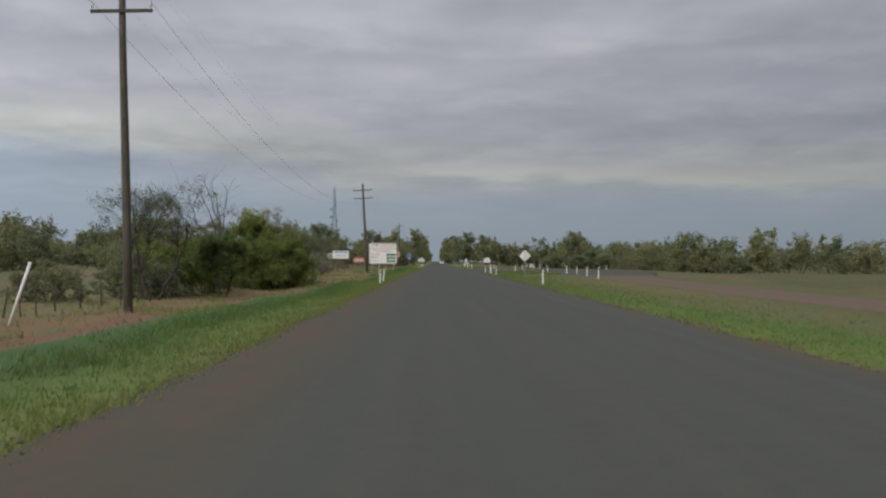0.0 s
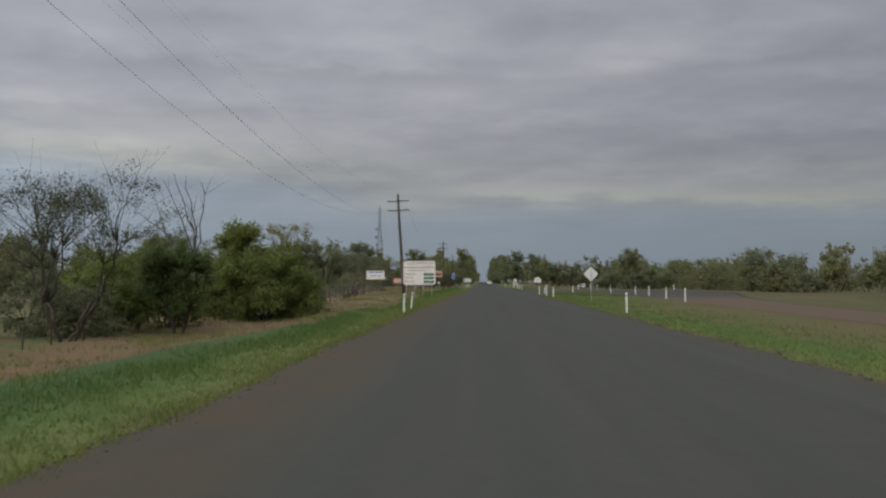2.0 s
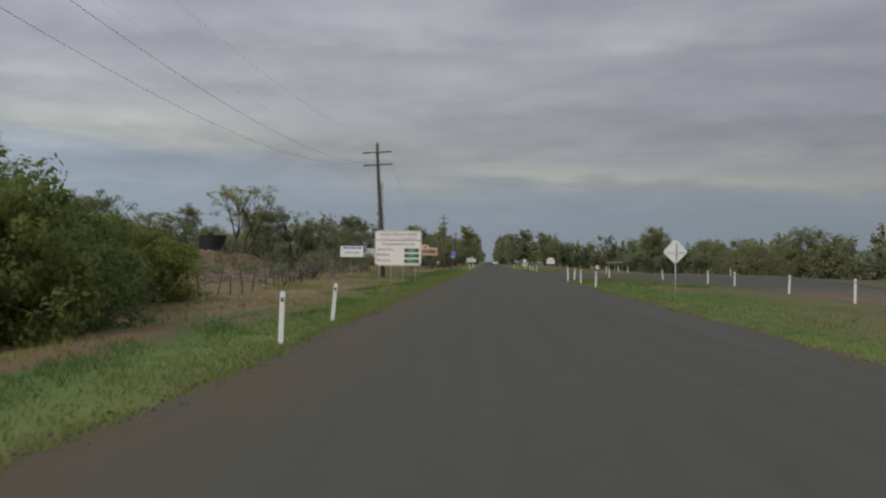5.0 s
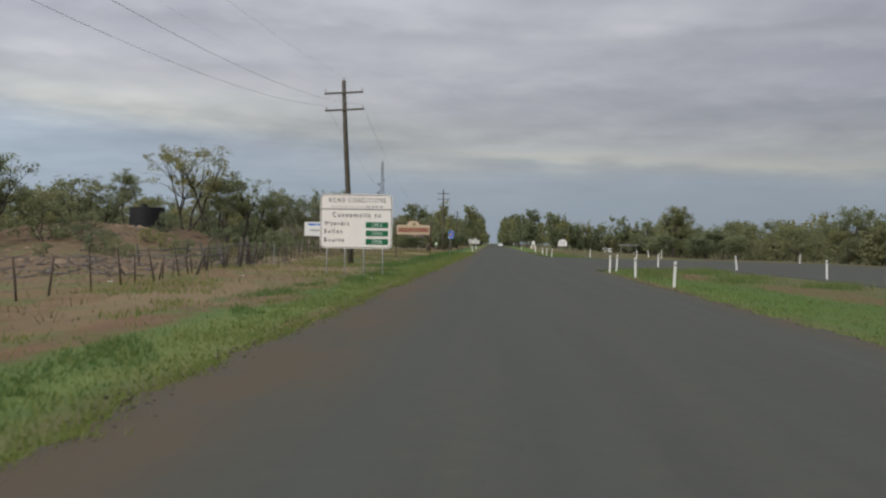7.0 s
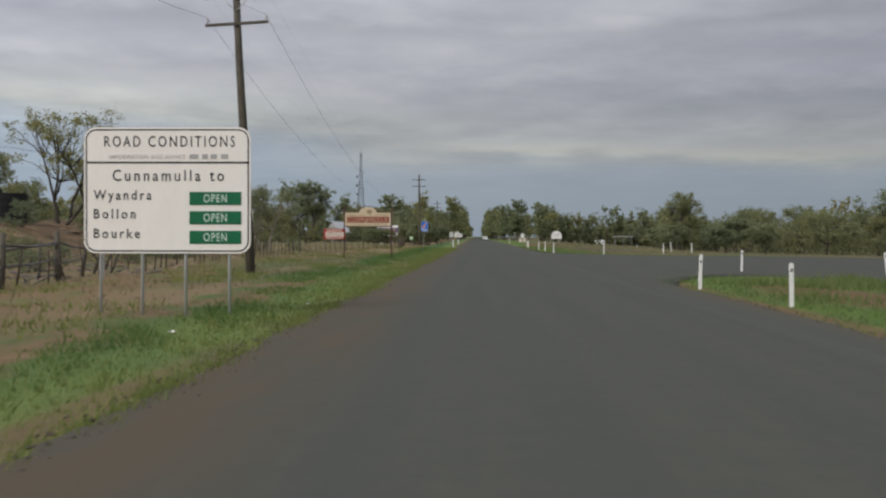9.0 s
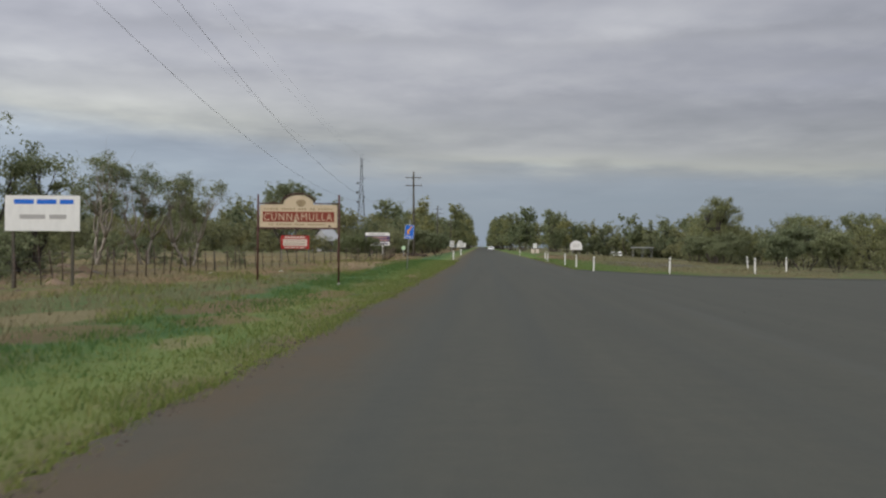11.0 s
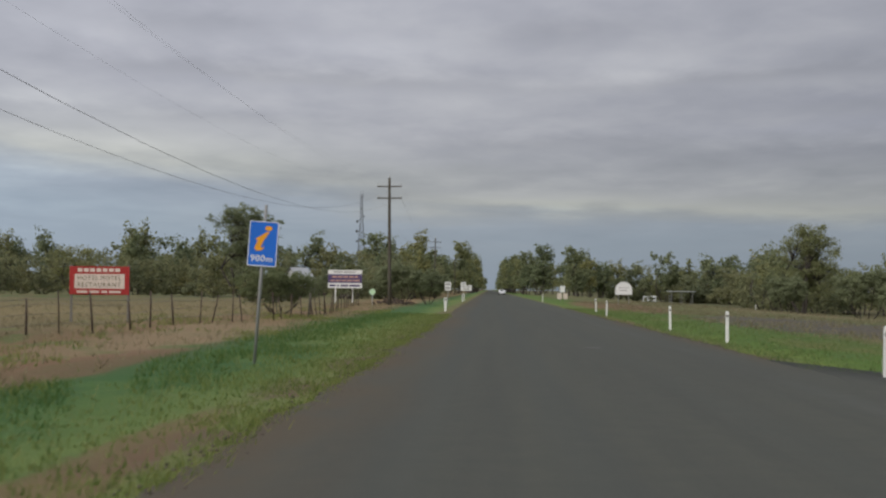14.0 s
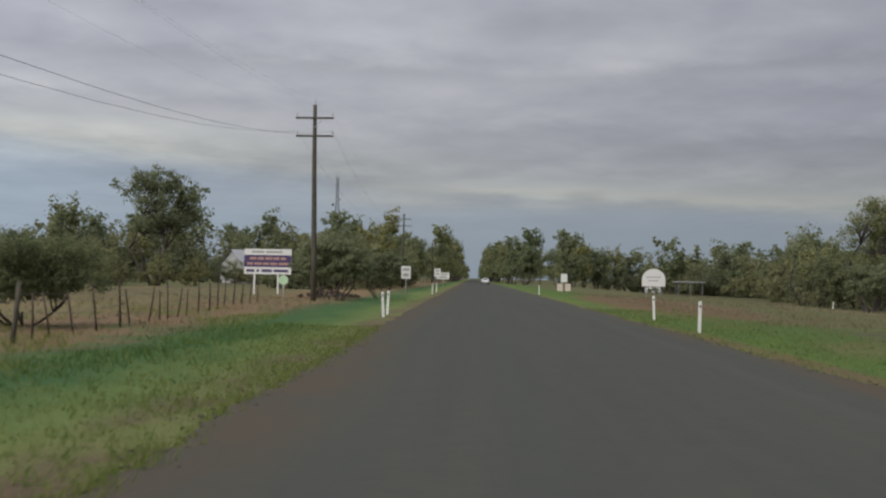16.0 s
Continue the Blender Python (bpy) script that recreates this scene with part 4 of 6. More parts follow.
def plant(proto, x, y, rng, size, group):
    turn = rng.uniform(0, 360)
    if proto not in first_used:
        first_used.add(proto)
        name_it(proto, LABELS[proto], "tree", x, y, turn, 1.0, group)
    else:
        stand(proto, x, y, turn, size * rng.uniform(0.85, 1.2), "", group, 0.05, rng.uniform(0.8, 1.25))


def belt(seed, corners, spacing, group, low=0.75, high=1.15, protos=kinds):
    """Trees strewn along a polyline; corners: x, y, half depth."""
    rng = np.random.default_rng(seed)
    if protos is kinds or fine_box in protos:
        BELTS.append(corners)
    for (x0, y0, w0), (x1, y1, w1) in zip(corners, corners[1:]):
        n = max(1, int(math.hypot(x1 - x0, y1 - y0) / spacing))
        for i in range(n):
            t = (i + rng.uniform(0.1, 0.9)) / n
            w = (w0 + (w1 - w0) * t) * rng.uniform(-1, 1)
            dx, dy = x1 - x0, y1 - y0
            L = math.hypot(dx, dy)
            x, y = x0 + dx * t - dy / L * w, y0 + dy * t + dx / L * w
            plant(protos[rng.integers(len(protos))], x, y, rng, rng.uniform(low, high), group)


R, L = "scrub east of the road", "scrub west of the road"
both = [box_tree, mulga, wispy, lofty]
near = [fine_box, fine_mulga, fine_box]
belt(1, [(170, 300, 10), (100, 300, 6), (66, 320, 5)], 4.0, R, 1.2, 1.65)
belt(21, [(66, 320, 5), (60, 345, 5), (62, 385, 6), (53, 402, 4), (47, 425, 3)], 3.4, R, 0.95, 1.3, near)
belt(2, [(180, 350, 12), (95, 370, 9), (74, 420, 8)], 4.6, R, 1.45, 1.9)
belt(3, [(47, 420, 3), (54, 465, 3), (60, 500, 4)], 4.2, R, 1.15, 1.6)
belt(26, [(60, 500, 4), (60, 535, 4), (50, 580, 5), (36, 590, 5), (24, 585, 3)], 3.8, R, 1.5, 2.0)
belt(4, [(60, 450, 8), (72, 500, 8), (60, 600, 8)], 8.0, R, 1.25, 1.6)
belt(5, [(230, 300, 20), (320, 420, 20)], 9.0, R, 1.3, 1.7)
belt(7, [(-62, 140, 6), (-70, 180, 6), (-78, 240, 8)], 4.2, L, 1.2, 1.6)
belt(8, [(-70, 270, 6), (-76, 330, 8), (-110, 420, 10)], 5.0, L, 1.2, 1.6)
belt(22, [(-125, 400, 5), (-84, 425, 5), (-50, 436, 3)], 3.4, L, 0.95, 1.35, near + [mulga])
belt(9, [(-190, 560, 12), (-120, 540, 8), (-80, 522, 8), (-40, 500, 6), (-16, 505, 3)], 3.6, L, 1.7, 2.35)
belt(10, [(-62, 440, 5), (-47, 446, 3)], 4.0, L, 1.1, 1.6)
belt(12, [(-28, 456, 3), (-18, 460, 3)], 4.0, L, 1.1, 1.5)
belt(11, [(-19, 392, 3), (-16, 420, 3), (-14, 490, 3)], 4.2, L, 0.9, 1.5)
far = "gums lining the far road"
belt(13, [(-10.5, 650, 2), (-8.2, 800, 1.5), (-7.6, 1000, 1.5)], 15.0, far, 0.95, 1.15, [lofty])
belt(25, [(-15, 500, 2), (-13, 600, 2), (-10.5, 650, 2)], 13.0, far, 0.68, 0.86, [lofty])
belt(14, [(-28, 480, 6), (-26, 640, 6), (-24, 900, 6)], 30.0, far, 0.85, 1.15, [lofty])
belt(15, [(15.5, 580, 2), (12, 680, 2), (9.6, 800, 1.5), (9, 1000, 1.5)], 15.0, far, 0.9, 1.1, [lofty])
belt(16, [(35, 575, 5), (30, 640, 6), (28, 900, 6)], 30.0, far, 0.8, 1.05, [lofty])
belt(23, [(-190, 592, 8), (-120, 578, 8), (-70, 562, 8), (-35, 556, 5)], 7.5, far, 0.75, 1.0, [lofty])
belt(24, [(22, 545, 2), (30, 572, 3), (48, 578, 4), (66, 560, 4)], 4.2, far, 0.7, 0.95, [lofty, lofty, box_tree])
belt(17, [(-10.5, 1000, 2), (-10, 2500, 2)], 80.0, far, 0.7, 0.95, [lofty])
belt(18, [(13, 1000, 2), (12.5, 2500, 2)], 80.0, far, 0.7, 0.95, [lofty])


def far_woods():
    """The dark line of woods that closes the plain: one mass of leaf clumps."""
    rng = np.random.default_rng(90)
    tips = []
    for k in range(1500):
        side = rng.choice((-1, 1))
        y = rng.uniform(380, 1500)
        x = side * (rng.uniform(150, 620) if y < 700 else rng.uniform(28, 620)) + 2
        h = rng.uniform(6, 13)
        for _ in range(3):
            tips.append((x + rng.normal() * 2, y + rng.normal() * 2, h * rng.uniform(0.2, 0.95)))
    ob = part("far_woods", leaf_mesh("far_woods", rng, tips, 2.8, 18, 1.2, M_SCRUB, 0.2, wide=1.6), None)
    tagged(ob, "distant dark line of scrub across the plain", "woods", kind="stuff")


far_woods()


def understorey():
    """Low scrub that fills the belts between the trunks: one mass of leaf clumps."""
    rng = np.random.default_rng(91)
    tips = []
    for corners in BELTS:
        for (x0, y0, w0), (x1, y1, w1) in zip(corners, corners[1:]):
            d = np.array((x1 - x0, y1 - y0), float)
            span_m = np.linalg.norm(d)
            woods = min(y0, y1) > 395 and max(x0, x1) < 0
            deep = woods and min(y0, y1) > 495
            for _ in range(int(span_m * (6.5 if woods else 3.4))):
                t, w = rng.uniform(), rng.uniform(-1, 1)
                p = np.array((x0, y0)) + d * t + np.array((-d[1], d[0])) / span_m * w * (w0 + (w1 - w0) * t + 1)
                tips.append((p[0], p[1], gz(p[0], p[1]) + rng.uniform(0.2, 9.5 if deep else 6.5 if woods else 4.4)))
    ob = part("understorey", leaf_mesh("understorey", rng, tips, 1.4, 26, 0.4, M_SCRUB, 0.2, 0.85, 4, 1.6), None)
    tagged(ob, "low grey-green scrub filling the belts of trees", "scrub", kind="stuff")


understorey()


# ---------------------------------------------------------------- guide posts
def guide_post():
    root = thing("guide_post", Matrix(), "white timber guide post with a small reflector", "guide post", "guide posts along the road")
    bm = bmesh.new()
    outline_plate(bm, [(-0.05, -0.15), (0.05, -0.15), (0.05, 0.965), (0.028, 1.0), (-0.028, 1.0), (-0.05, 0.965)], -0.022, 0.022)
    bmesh.ops.bevel(bm, geom=list(bm.edges), offset=0.006, segments=1, affect="EDGES")
    part("post", bm, M_WHITE, root)
    part("reflector", box(-0.03, 0.03, -0.028, -0.0222, 0.8, 0.88, bevel=0.002), M_REFLECT, root, "small dull reflector")
    return root


rng = np.random.default_rng(7)
POSTS = [(-3.75, 88.6, 2, 0), (-3.9, 97.6, 5, 0), (-3.35, 309.5, -3, 0), (-3.42, 312.8, 2, 0), (-3.6, 376, 0, 0), (-3.7, 392, 0, 0),
         (7.3, 85.7, 0, 0), (7.05, 144.1, 2, 2), (7.1, 157.3, -1, 0), (6.75, 166.8, 1, 0), (7.6, 171.6, 3, 0),
         (11.9, 185.0, 1, 0), (16.1, 178.0, -6, 0), (16.7, 158.5, -1, 0), (15.6, 129, 2, 0), (15.0, 115.6, 1, 0), (17.0, 150, 0, 0),
         (11.4, 240.0, 1, 0), (17.05, 242.1, -1, 0), (20.95, 262.3, -6, 0), (21.1, 250.7, 0, 0), (29.8, 217, 0, 0),
         (7.24, 245.1, 1, 0), (7.34, 261.1, 0, 0), (7.28, 273.0, -1, 0), (7.2, 300.0, 1, 0), (7.6, 312.3, -2, 0), (6.95, 388, 0, 0),
         (31.0, 368.0, 6, 0)]
proto = None
for x, y, lean, back in POSTS:
    m = pose(x, y, gz(x, y), back, lean, rng.uniform(-6, 6))
    if proto is None:
        proto = guide_post()
        proto.matrix_basis = m
    else:
        copy_thing(proto, m)


# ---------------------------------------------------------------- road conditions board
def round_post(x, z1, r, mat, parent, name="post", y=0.0, z0=-0.35):
    return part(name, tubes_mesh(name, [([(x, y, z0), (x, y, (z0 + z1) / 2), (x, y, z1)], [r, r, r])], mat, 10), None, parent)


def road_conditions_board():
    root = thing("road_conditions_board", pose(-6.29, 153.9, gz(-6.3, 153.9)), "large white road conditions board on four steel posts", "road sign")
    w, z0, z1 = 1.69, 1.25, 3.79
    bm = bmesh.new()
    outline_plate(bm, rounded(-w, w, z0, z1, 0.24), -0.03, 0.0)
    panel = part("panel", bm, M_CREAMW, root)
    bm = bmesh.new()
    frame_line(bm, rounded(-w + 0.035, w - 0.035, z0 + 0.035, z1 - 0.035, 0.215), rounded(-w + 0.062, w - 0.062, z0 + 0.062, z1 - 0.062, 0.19), -0.034, -0.0302)
    part("border", bm, M_BLACK, panel, "thin black border line")
    s = 2 * w / 678.0

    def px(v):
        return -w + (v - 70) * s

    def pz(v):
        return z1 - (v - 58) * (z1 - z0) / 516.0

    part("divider", box(-w + 0.045, w - 0.045, -0.034, -0.0302, pz(206), pz(198)), M_BLACK, panel, "black dividing line")
    face = -0.0345
    lettering("ROAD CONDITIONS", px(153), px(684), pz(137), face, M_BLACK, panel, 0.215, 1.35, 0.0)
    lettering("INFORMATION AND ADVICE", px(175), px(482), pz(187), face, M_FADED, panel, 0.085, 1.35)
    bars([(px(500), px(536)), (px(552), px(575)), (px(586), px(612)), (px(628), px(657))], pz(187), pz(168), face, M_FADED, panel, "faded grey bars")
    lettering("Cunnamulla to", px(187), px(640), pz(277), face, M_BLACK, panel, 0.225, 1.4, 0.006)
    for word, x1, zb in (("Wyandra", 345, 354), ("Bollon", 280, 431), ("Bourke", 298, 511)):
        lettering(word, px(110), px(x1), pz(zb), face, M_BLACK, panel, 0.19, 1.4, 0.008)
    for top in (322, 401, 481):
        plate = part("status_plate", box(px(500), px(710), -0.046, -0.031, pz(top + 53), pz(top), bevel=0.003), M_GREEN, panel, "green plate")
        lettering("OPEN", px(558), px(652), pz(top + 43), -0.047, M_MINT, plate, 0.165, 1.2, 0.004)
    for x in (-1.37, -0.52, 0.36, 1.25):
        round_post(x, z1 - 0.25, 0.032, M_STEEL, root, "post", 0.045)
    for z in (1.7, 3.2):
        part("rail", box(-w + 0.15, w - 0.15, 0.002, 0.03, z, z + 0.06), M_STEEL, root)


road_conditions_board()


# ---------------------------------------------------------------- town name board
def town_board():
    cx = -7.44
    root = thing("town_name_board", pose(cx, 213.35, gz(cx, 213.35)), "cream and maroon town name board on two maroon steel posts", "town sign")
    z0, z1 = 2.27, 3.17
    xl, xr = -1.55, 1.55
    arch = [(0.60 * math.cos(a), z1 + 0.02 + 0.37 * math.sin(a)) for a in np.linspace(0, math.pi, 18)]
    bm = bmesh.new()
    outline_plate(bm, [(xl, z0), (xr, z0), (xr, z1)] + arch + [(xl, z1)], -0.03, 0.0)
    panel = part("panel", bm, M_CREAM, root)
    band = part("name_band", box(-1.43, 1.44, -0.042, -0.0305, 2.49, 2.9, bevel=0.003), M_MAROON, panel, "maroon name band")
    lettering("CUNNAMULLA", -1.38, 1.36, 2.545, -0.043, M_TAN, band, 0.30, 1.2, 0.0)
    bars([(-1.38 + 0.115 * k, -1.38 + 0.115 * k + 0.085) for k in range(24) if k not in (5, 11, 15, 18)], 2.975, 3.03, -0.031, M_CRESTT, panel, "faded brown line of small writing")
    bars([(-1.2 + 0.105 * k, -1.2 + 0.105 * k + 0.078) for k in range(22) if k not in (2, 9, 14)], 2.36, 2.41, -0.031, M_CRESTT, panel, "faded brown line of small writing")
    bm = bmesh.new()
    outline_plate(bm, [(0.1 + 0.19 * math.cos(a) * (1 + 0.12 * math.sin(3 * a)), 3.24 + 0.15 * math.sin(a)) for a in np.linspace(0, 2 * math.pi, 17)[:-1]], -0.036, -0.0305)
    part("crest", bm, M_CRESTT, panel, "faded brown crest")
    bm = bmesh.new()
    outline_plate(bm, [(-0.15, 2.44), (-0.06, 2.45), (-0.04, 2.56), (-0.1, 2.6), (-0.17, 2.54)], -0.0465, -0.0425)
    part("paint_chip", bm, M_CREAM, panel, "pale chip in the paint")
    bm = bmesh.new()
    outline_plate(bm, [(1.2, 2.3), (1.3, 2.3), (1.3, 2.36), (1.27, 2.34), (1.24, 2.4), (1.22, 2.34), (1.19, 2.37)], -0.036, -0.0305)
    part("emblem", bm, M_MAROONST, panel, "small dark emblem")
    # steel rim above the board, standing a little off it
    rim = [(-1.6, z1 + 0.06), (-0.68, z1 + 0.06)] + [(-0.66 * math.cos(a), z1 + 0.06 + 0.4 * math.sin(a)) for a in np.linspace(0.05, math.pi - 0.05, 16)] + [(0.68, z1 + 0.06), (1.6, z1 + 0.06)]
    part("rim", tubes_mesh("rim", [([(x, -0.015, z) for x, z in rim], [0.022] * len(rim))], M_MAROONST, 6), None, root)
    for x, z in ((-1.2, z1 + 0.03), (-0.9, z1 + 0.03), (0.9, z1 + 0.03), (1.2, z1 + 0.03), (-0.45, 3.47), (0.0, 3.57), (0.45, 3.47)):
        part("spacer", box(x - 0.012, x + 0.012, -0.025, -0.005, z - 0.05, z + 0.05), M_MAROONST, root)
    part("lower_rail", box(-1.6, 1.6, -0.03, 0.01, z0 - 0.07, z0 - 0.004, bevel=0.004), M_MAROONST, root)
    for x in (-1.625, 1.625):
        round_post(x, 3.58, 0.04, M_MAROONST, root)
        base = bmesh.new()
        bmesh.ops.create_cone(base, segments=10, radius1=0.07, radius2=0.05, depth=0.09, cap_ends=True, matrix=Matrix.Translation((x, 0, 0.035)))
        part("footing", base, M_FOOT, root, "pale concrete footing")


town_board()


# ---------------------------------------------------------------- other boards on the west side
def motel_board():
    root = thing("motel_board", pose(-16.55, 272.8, gz(-16.5, 272.8)), "red and cream motel board on two grey timber posts", "billboard")
    panel = part("panel", box(-1.27, 1.27, -0.03, 0, 1.2, 2.38, bevel=0.004), M_RED, root)
    bars([(-0.92 + 0.265 * k, -0.92 + 0.265 * k + 0.2) for k in range(7)], 2.15, 2.3, -0.034, M_PINKW, panel, "white bars of lettering")
    inset = part("inset", box(-1.05, 1.07, -0.038, -0.0305, 1.45, 2.06, bevel=0.003), M_PINKW, panel, "faded cream inset")
    lettering("HOTEL", -0.92, -0.05, 1.8, -0.039, M_OLIVE, inset, 0.19, 1.15)
    lettering("MOTEL", 0.06, 0.92, 1.8, -0.039, M_OLIVE, inset, 0.19, 1.15)
    lettering("RESTAURANT", -0.92, 0.92, 1.52, -0.039, M_OLIVE, inset, 0.19, 1.15)
    bars([(-0.95, -0.5), (-0.42, 0.0), (0.1, 0.35), (0.42, 0.92)], 1.27, 1.36, -0.034, M_PINKW, panel, "small white writing")
    for x in (-1.2, 1.22):
        part("post", box(x - 0.045, x + 0.045, 0.004, 0.09, -0.3, 2.45, bevel=0.006), M_GREYPOST, root)


def info_sign():
    root = thing("information_sign", pose(-5.12, 247.4, gz(-4.96, 247.4) + 0.05, 0, 3.5, 0), "blue information sign with an amber letter on a grey post", "road sign")
    bm = bmesh.new()
    outline_plate(bm, rounded(-0.31, 0.31, 2.0, 2.95, 0.035, 4), -0.02, 0.0)
    panel = part("panel", bm, M_BLUE, root)
    bm = bmesh.new()
    frame_line(bm, rounded(-0.308, 0.308, 2.002, 2.948, 0.034, 4), rounded(-0.292, 0.292, 2.018, 2.932, 0.025, 4), -0.024, -0.0202)
    part("border", bm, M_WHITE, panel, "white border line")
    bm = bmesh.new()
    stem = [(-0.17, 2.57), (0.0, 2.68), (0.085, 2.735), (0.125, 2.735), (0.0, 2.52), (-0.04, 2.42), (-0.01, 2.385), (0.045, 2.43), (0.02, 2.37), (-0.05, 2.325), (-0.13, 2.325), (-0.175, 2.37), (-0.155, 2.45), (-0.11, 2.54)]
    outline_plate(bm, stem, -0.026, -0.0205)
    part("letter_stem", bm, M_AMBER, panel, "amber letter stem")
    bm = bmesh.new()
    outline_plate(bm, [(0.1 + 0.078 * math.cos(a), 2.805 + 0.05 * math.sin(a)) for a in np.linspace(0, 2 * math.pi, 15)[:-1]], -0.026, -0.0205)
    part("letter_dot", bm, M_AMBER, panel, "amber dot")
    lettering("900", -0.245, 0.065, 2.1, -0.0215, M_WHITE, panel, 0.135, 1.08, 0.012)
    lettering("m", 0.09, 0.22, 2.1, -0.0215, M_WHITE, panel, 0.13, 1.0, 0.012)
    round_post(0.0, 3.3, 0.034, M_GREYSTEEL, root, "post", 0.036)


def blue_board():
    root = thing("roadside_billboard", pose(-16.75, 362.5, gz(-16.7, 362.5)), "white and purple roadside billboard on two white posts", "billboard")
    panel = part("panel", box(-1.95, 1.95, -0.04, 0, 1.6, 3.68, bevel=0.006), M_WHITE, root)
    band = part("band", box(-1.94, 1.94, -0.052, -0.0405, 2.2, 3.18), M_PURPLE, panel, "purple band")
    bars([(-1.5, -0.95), (-0.85, -0.3), (-0.2, 0.35), (0.45, 0.95), (1.05, 1.5)], 2.8, 3.0, -0.053, M_ORANGE, band, "orange lettering bars")
    bars([(-1.7, -1.2), (-1.1, -0.5), (-0.4, 0.1), (0.2, 0.8), (0.9, 1.7)], 2.38, 2.56, -0.053, M_ORANGE, band, "orange lettering bars")
    bars([(-1.3, -0.3), (-0.15, 1.2)], 3.36, 3.52, -0.041, M_FADED, panel, "small grey writing")
    bars([(-1.75, -1.1), (-0.9, -0.7), (-0.5, 0.35), (0.5, 1.7)], 1.78, 2.0, -0.041, M_PURPLE, panel, "dark lettering bars")
    for x in (-1.1, 0.85):
        part("post", box(x - 0.07, x + 0.07, 0.005, 0.14, -0.3, 3.4, bevel=0.01), M_WHITE, root)


def plain_board():
    root = thing("white_board", pose(-15.5, 207.0, gz(-15.5, 207.0)), "plain white roadside board on two timber posts", "billboard")
    panel = part("panel", box(-1.33, 1.33, -0.03, 0, 1.97, 3.22, bevel=0.006), M_WHITE, root)
    bars([(-1.0, -0.3), (-0.2, 0.5), (0.62, 1.1)], 2.92, 3.08, -0.031, M_BLUE, panel, "pale grey writing")
    bars([(-0.8, 0.1), (0.25, 0.85)], 2.4, 2.55, -0.031, M_FADED, panel, "pale grey writing")
    for x in (-1.05, 1.05):
        part("post", box(x - 0.05, x + 0.05, 0.004, 0.1, -0.3, 3.1, bevel=0.008), M_POLE, root)


def post_sign(name, x, y, w, z0, z1, label, mat, marks=True, disc=False):
    root = thing(name, pose(x, y, gz(x, y)), label, "road sign")
    bm = bmesh.new()
    if disc:
        outline_plate(bm, [(w / 2 * math.cos(a), (z0 + z1) / 2 + (z1 - z0) / 2 * math.sin(a)) for a in np.linspace(0, 2 * math.pi, 25)[:-1]], -0.012, 0)
    else:
        outline_plate(bm, rounded(-w / 2, w / 2, z0, z1, 0.04, 4), -0.012, 0)
    panel = part("panel", bm, mat, root)
    if marks:
        h = z1 - z0
        bars([(-w * 0.33, w * 0.33)], z0 + 0.62 * h, z0 + 0.82 * h, -0.0125, M_FADED, panel, "dark marks")
        bars([(-w * 0.28, w * 0.28)], z0 + 0.2 * h, z0 + 0.42 * h, -0.0125, M_FADED, panel, "dark marks")
    round_post(0, z1 - 0.04, 0.03, M_STEEL, root, "post", 0.031)
    return root


motel_board()
info_sign()
blue_board()
plain_board()
post_sign("distance_sign", -4.3, 343, 0.62, 1.45, 2.3, "small white sign on two posts at the verge", M_WHITE)
post_sign("speed_sign", -4.4, 420, 0.8, 1.7, 2.7, "white speed sign on a steel post", M_WHITE)
post_sign("direction_sign", -4.9, 470, 2.2, 1.3, 2.4, "wide white direction sign far along the verge", M_WHITE)
post_sign("marker_sign", -10.6, 331, 0.55, 0.95, 1.5, "small pale green disc marker on a short post", M_LIME, False, True)


# ---------------------------------------------------------------- signs on the east side
def half_disc_sign():
    root = thing("half_disc_sign", pose(15.4, 366, gz(15.4, 366)), "white half-round board on two grey posts", "road sign")
    pts = [(0.98 * math.cos(a), 1.72 + 0.92 * math.sin(a)) for a in np.linspace(0, math.pi, 22)]
    bm = bmesh.new()
    outline_plate(bm, [(-0.98, 1.15), (0.98, 1.15)] + pts, -0.03, 0)
    panel = part("panel", bm, M_WHITE, root)
    bars([(-0.6, 0.6)], 1.9, 1.98, -0.031, M_FADED, panel, "pale grey writing")
    bars([(-0.45, 0.4)], 1.6, 1.68, -0.031, M_FADED, panel, "pale grey writing")
    for x in (-0.6, 0.6):
        round_post(x, 1.9, 0.04, M_GREYSTEEL, root, "post", 0.042)


def marker_stake(x, y):
    root = thing("marker_stake", pose(x, y, gz(x, y), 0, 1, 0), "thin pale grey stake standing by the old fence", "stake")
    part("stake", box(-0.032, 0.032, -0.02, 0.02, -0.2, 1.25, bevel=0.006), M_GREYSTEEL, root)


def diamond_sign():
    root = thing("warning_sign", pose(8.75, 122.0, gz(8.75, 122.0)), "pale diamond warning sign seen from behind on a steel post", "road sign")
    bm = bmesh.new()
    r, k = 0.56, 0.1
    pts = []
    for cx, cz in ((r, 0), (0, r), (-r, 0), (0, -r)):
        d = math.atan2(cz, cx)
        for s in (-1, 1):
            a = d + s * 0.13
            pts.append((0.93 * r * math.cos(a) / math.cos(0.13), 2.1 + 0.93 * r * math.sin(a) / math.cos(0.13)))
    outline_plate(bm, pts, 0.0, 0.012)
    part("panel", bm, M_WHITE, root)
    part("rail", box(-0.42, 0.42, -0.03, -0.001, 2.07, 2.12), M_WHITE, root)
    round_post(0, 2.5, 0.03, M_STEEL, root, "post", -0.062)


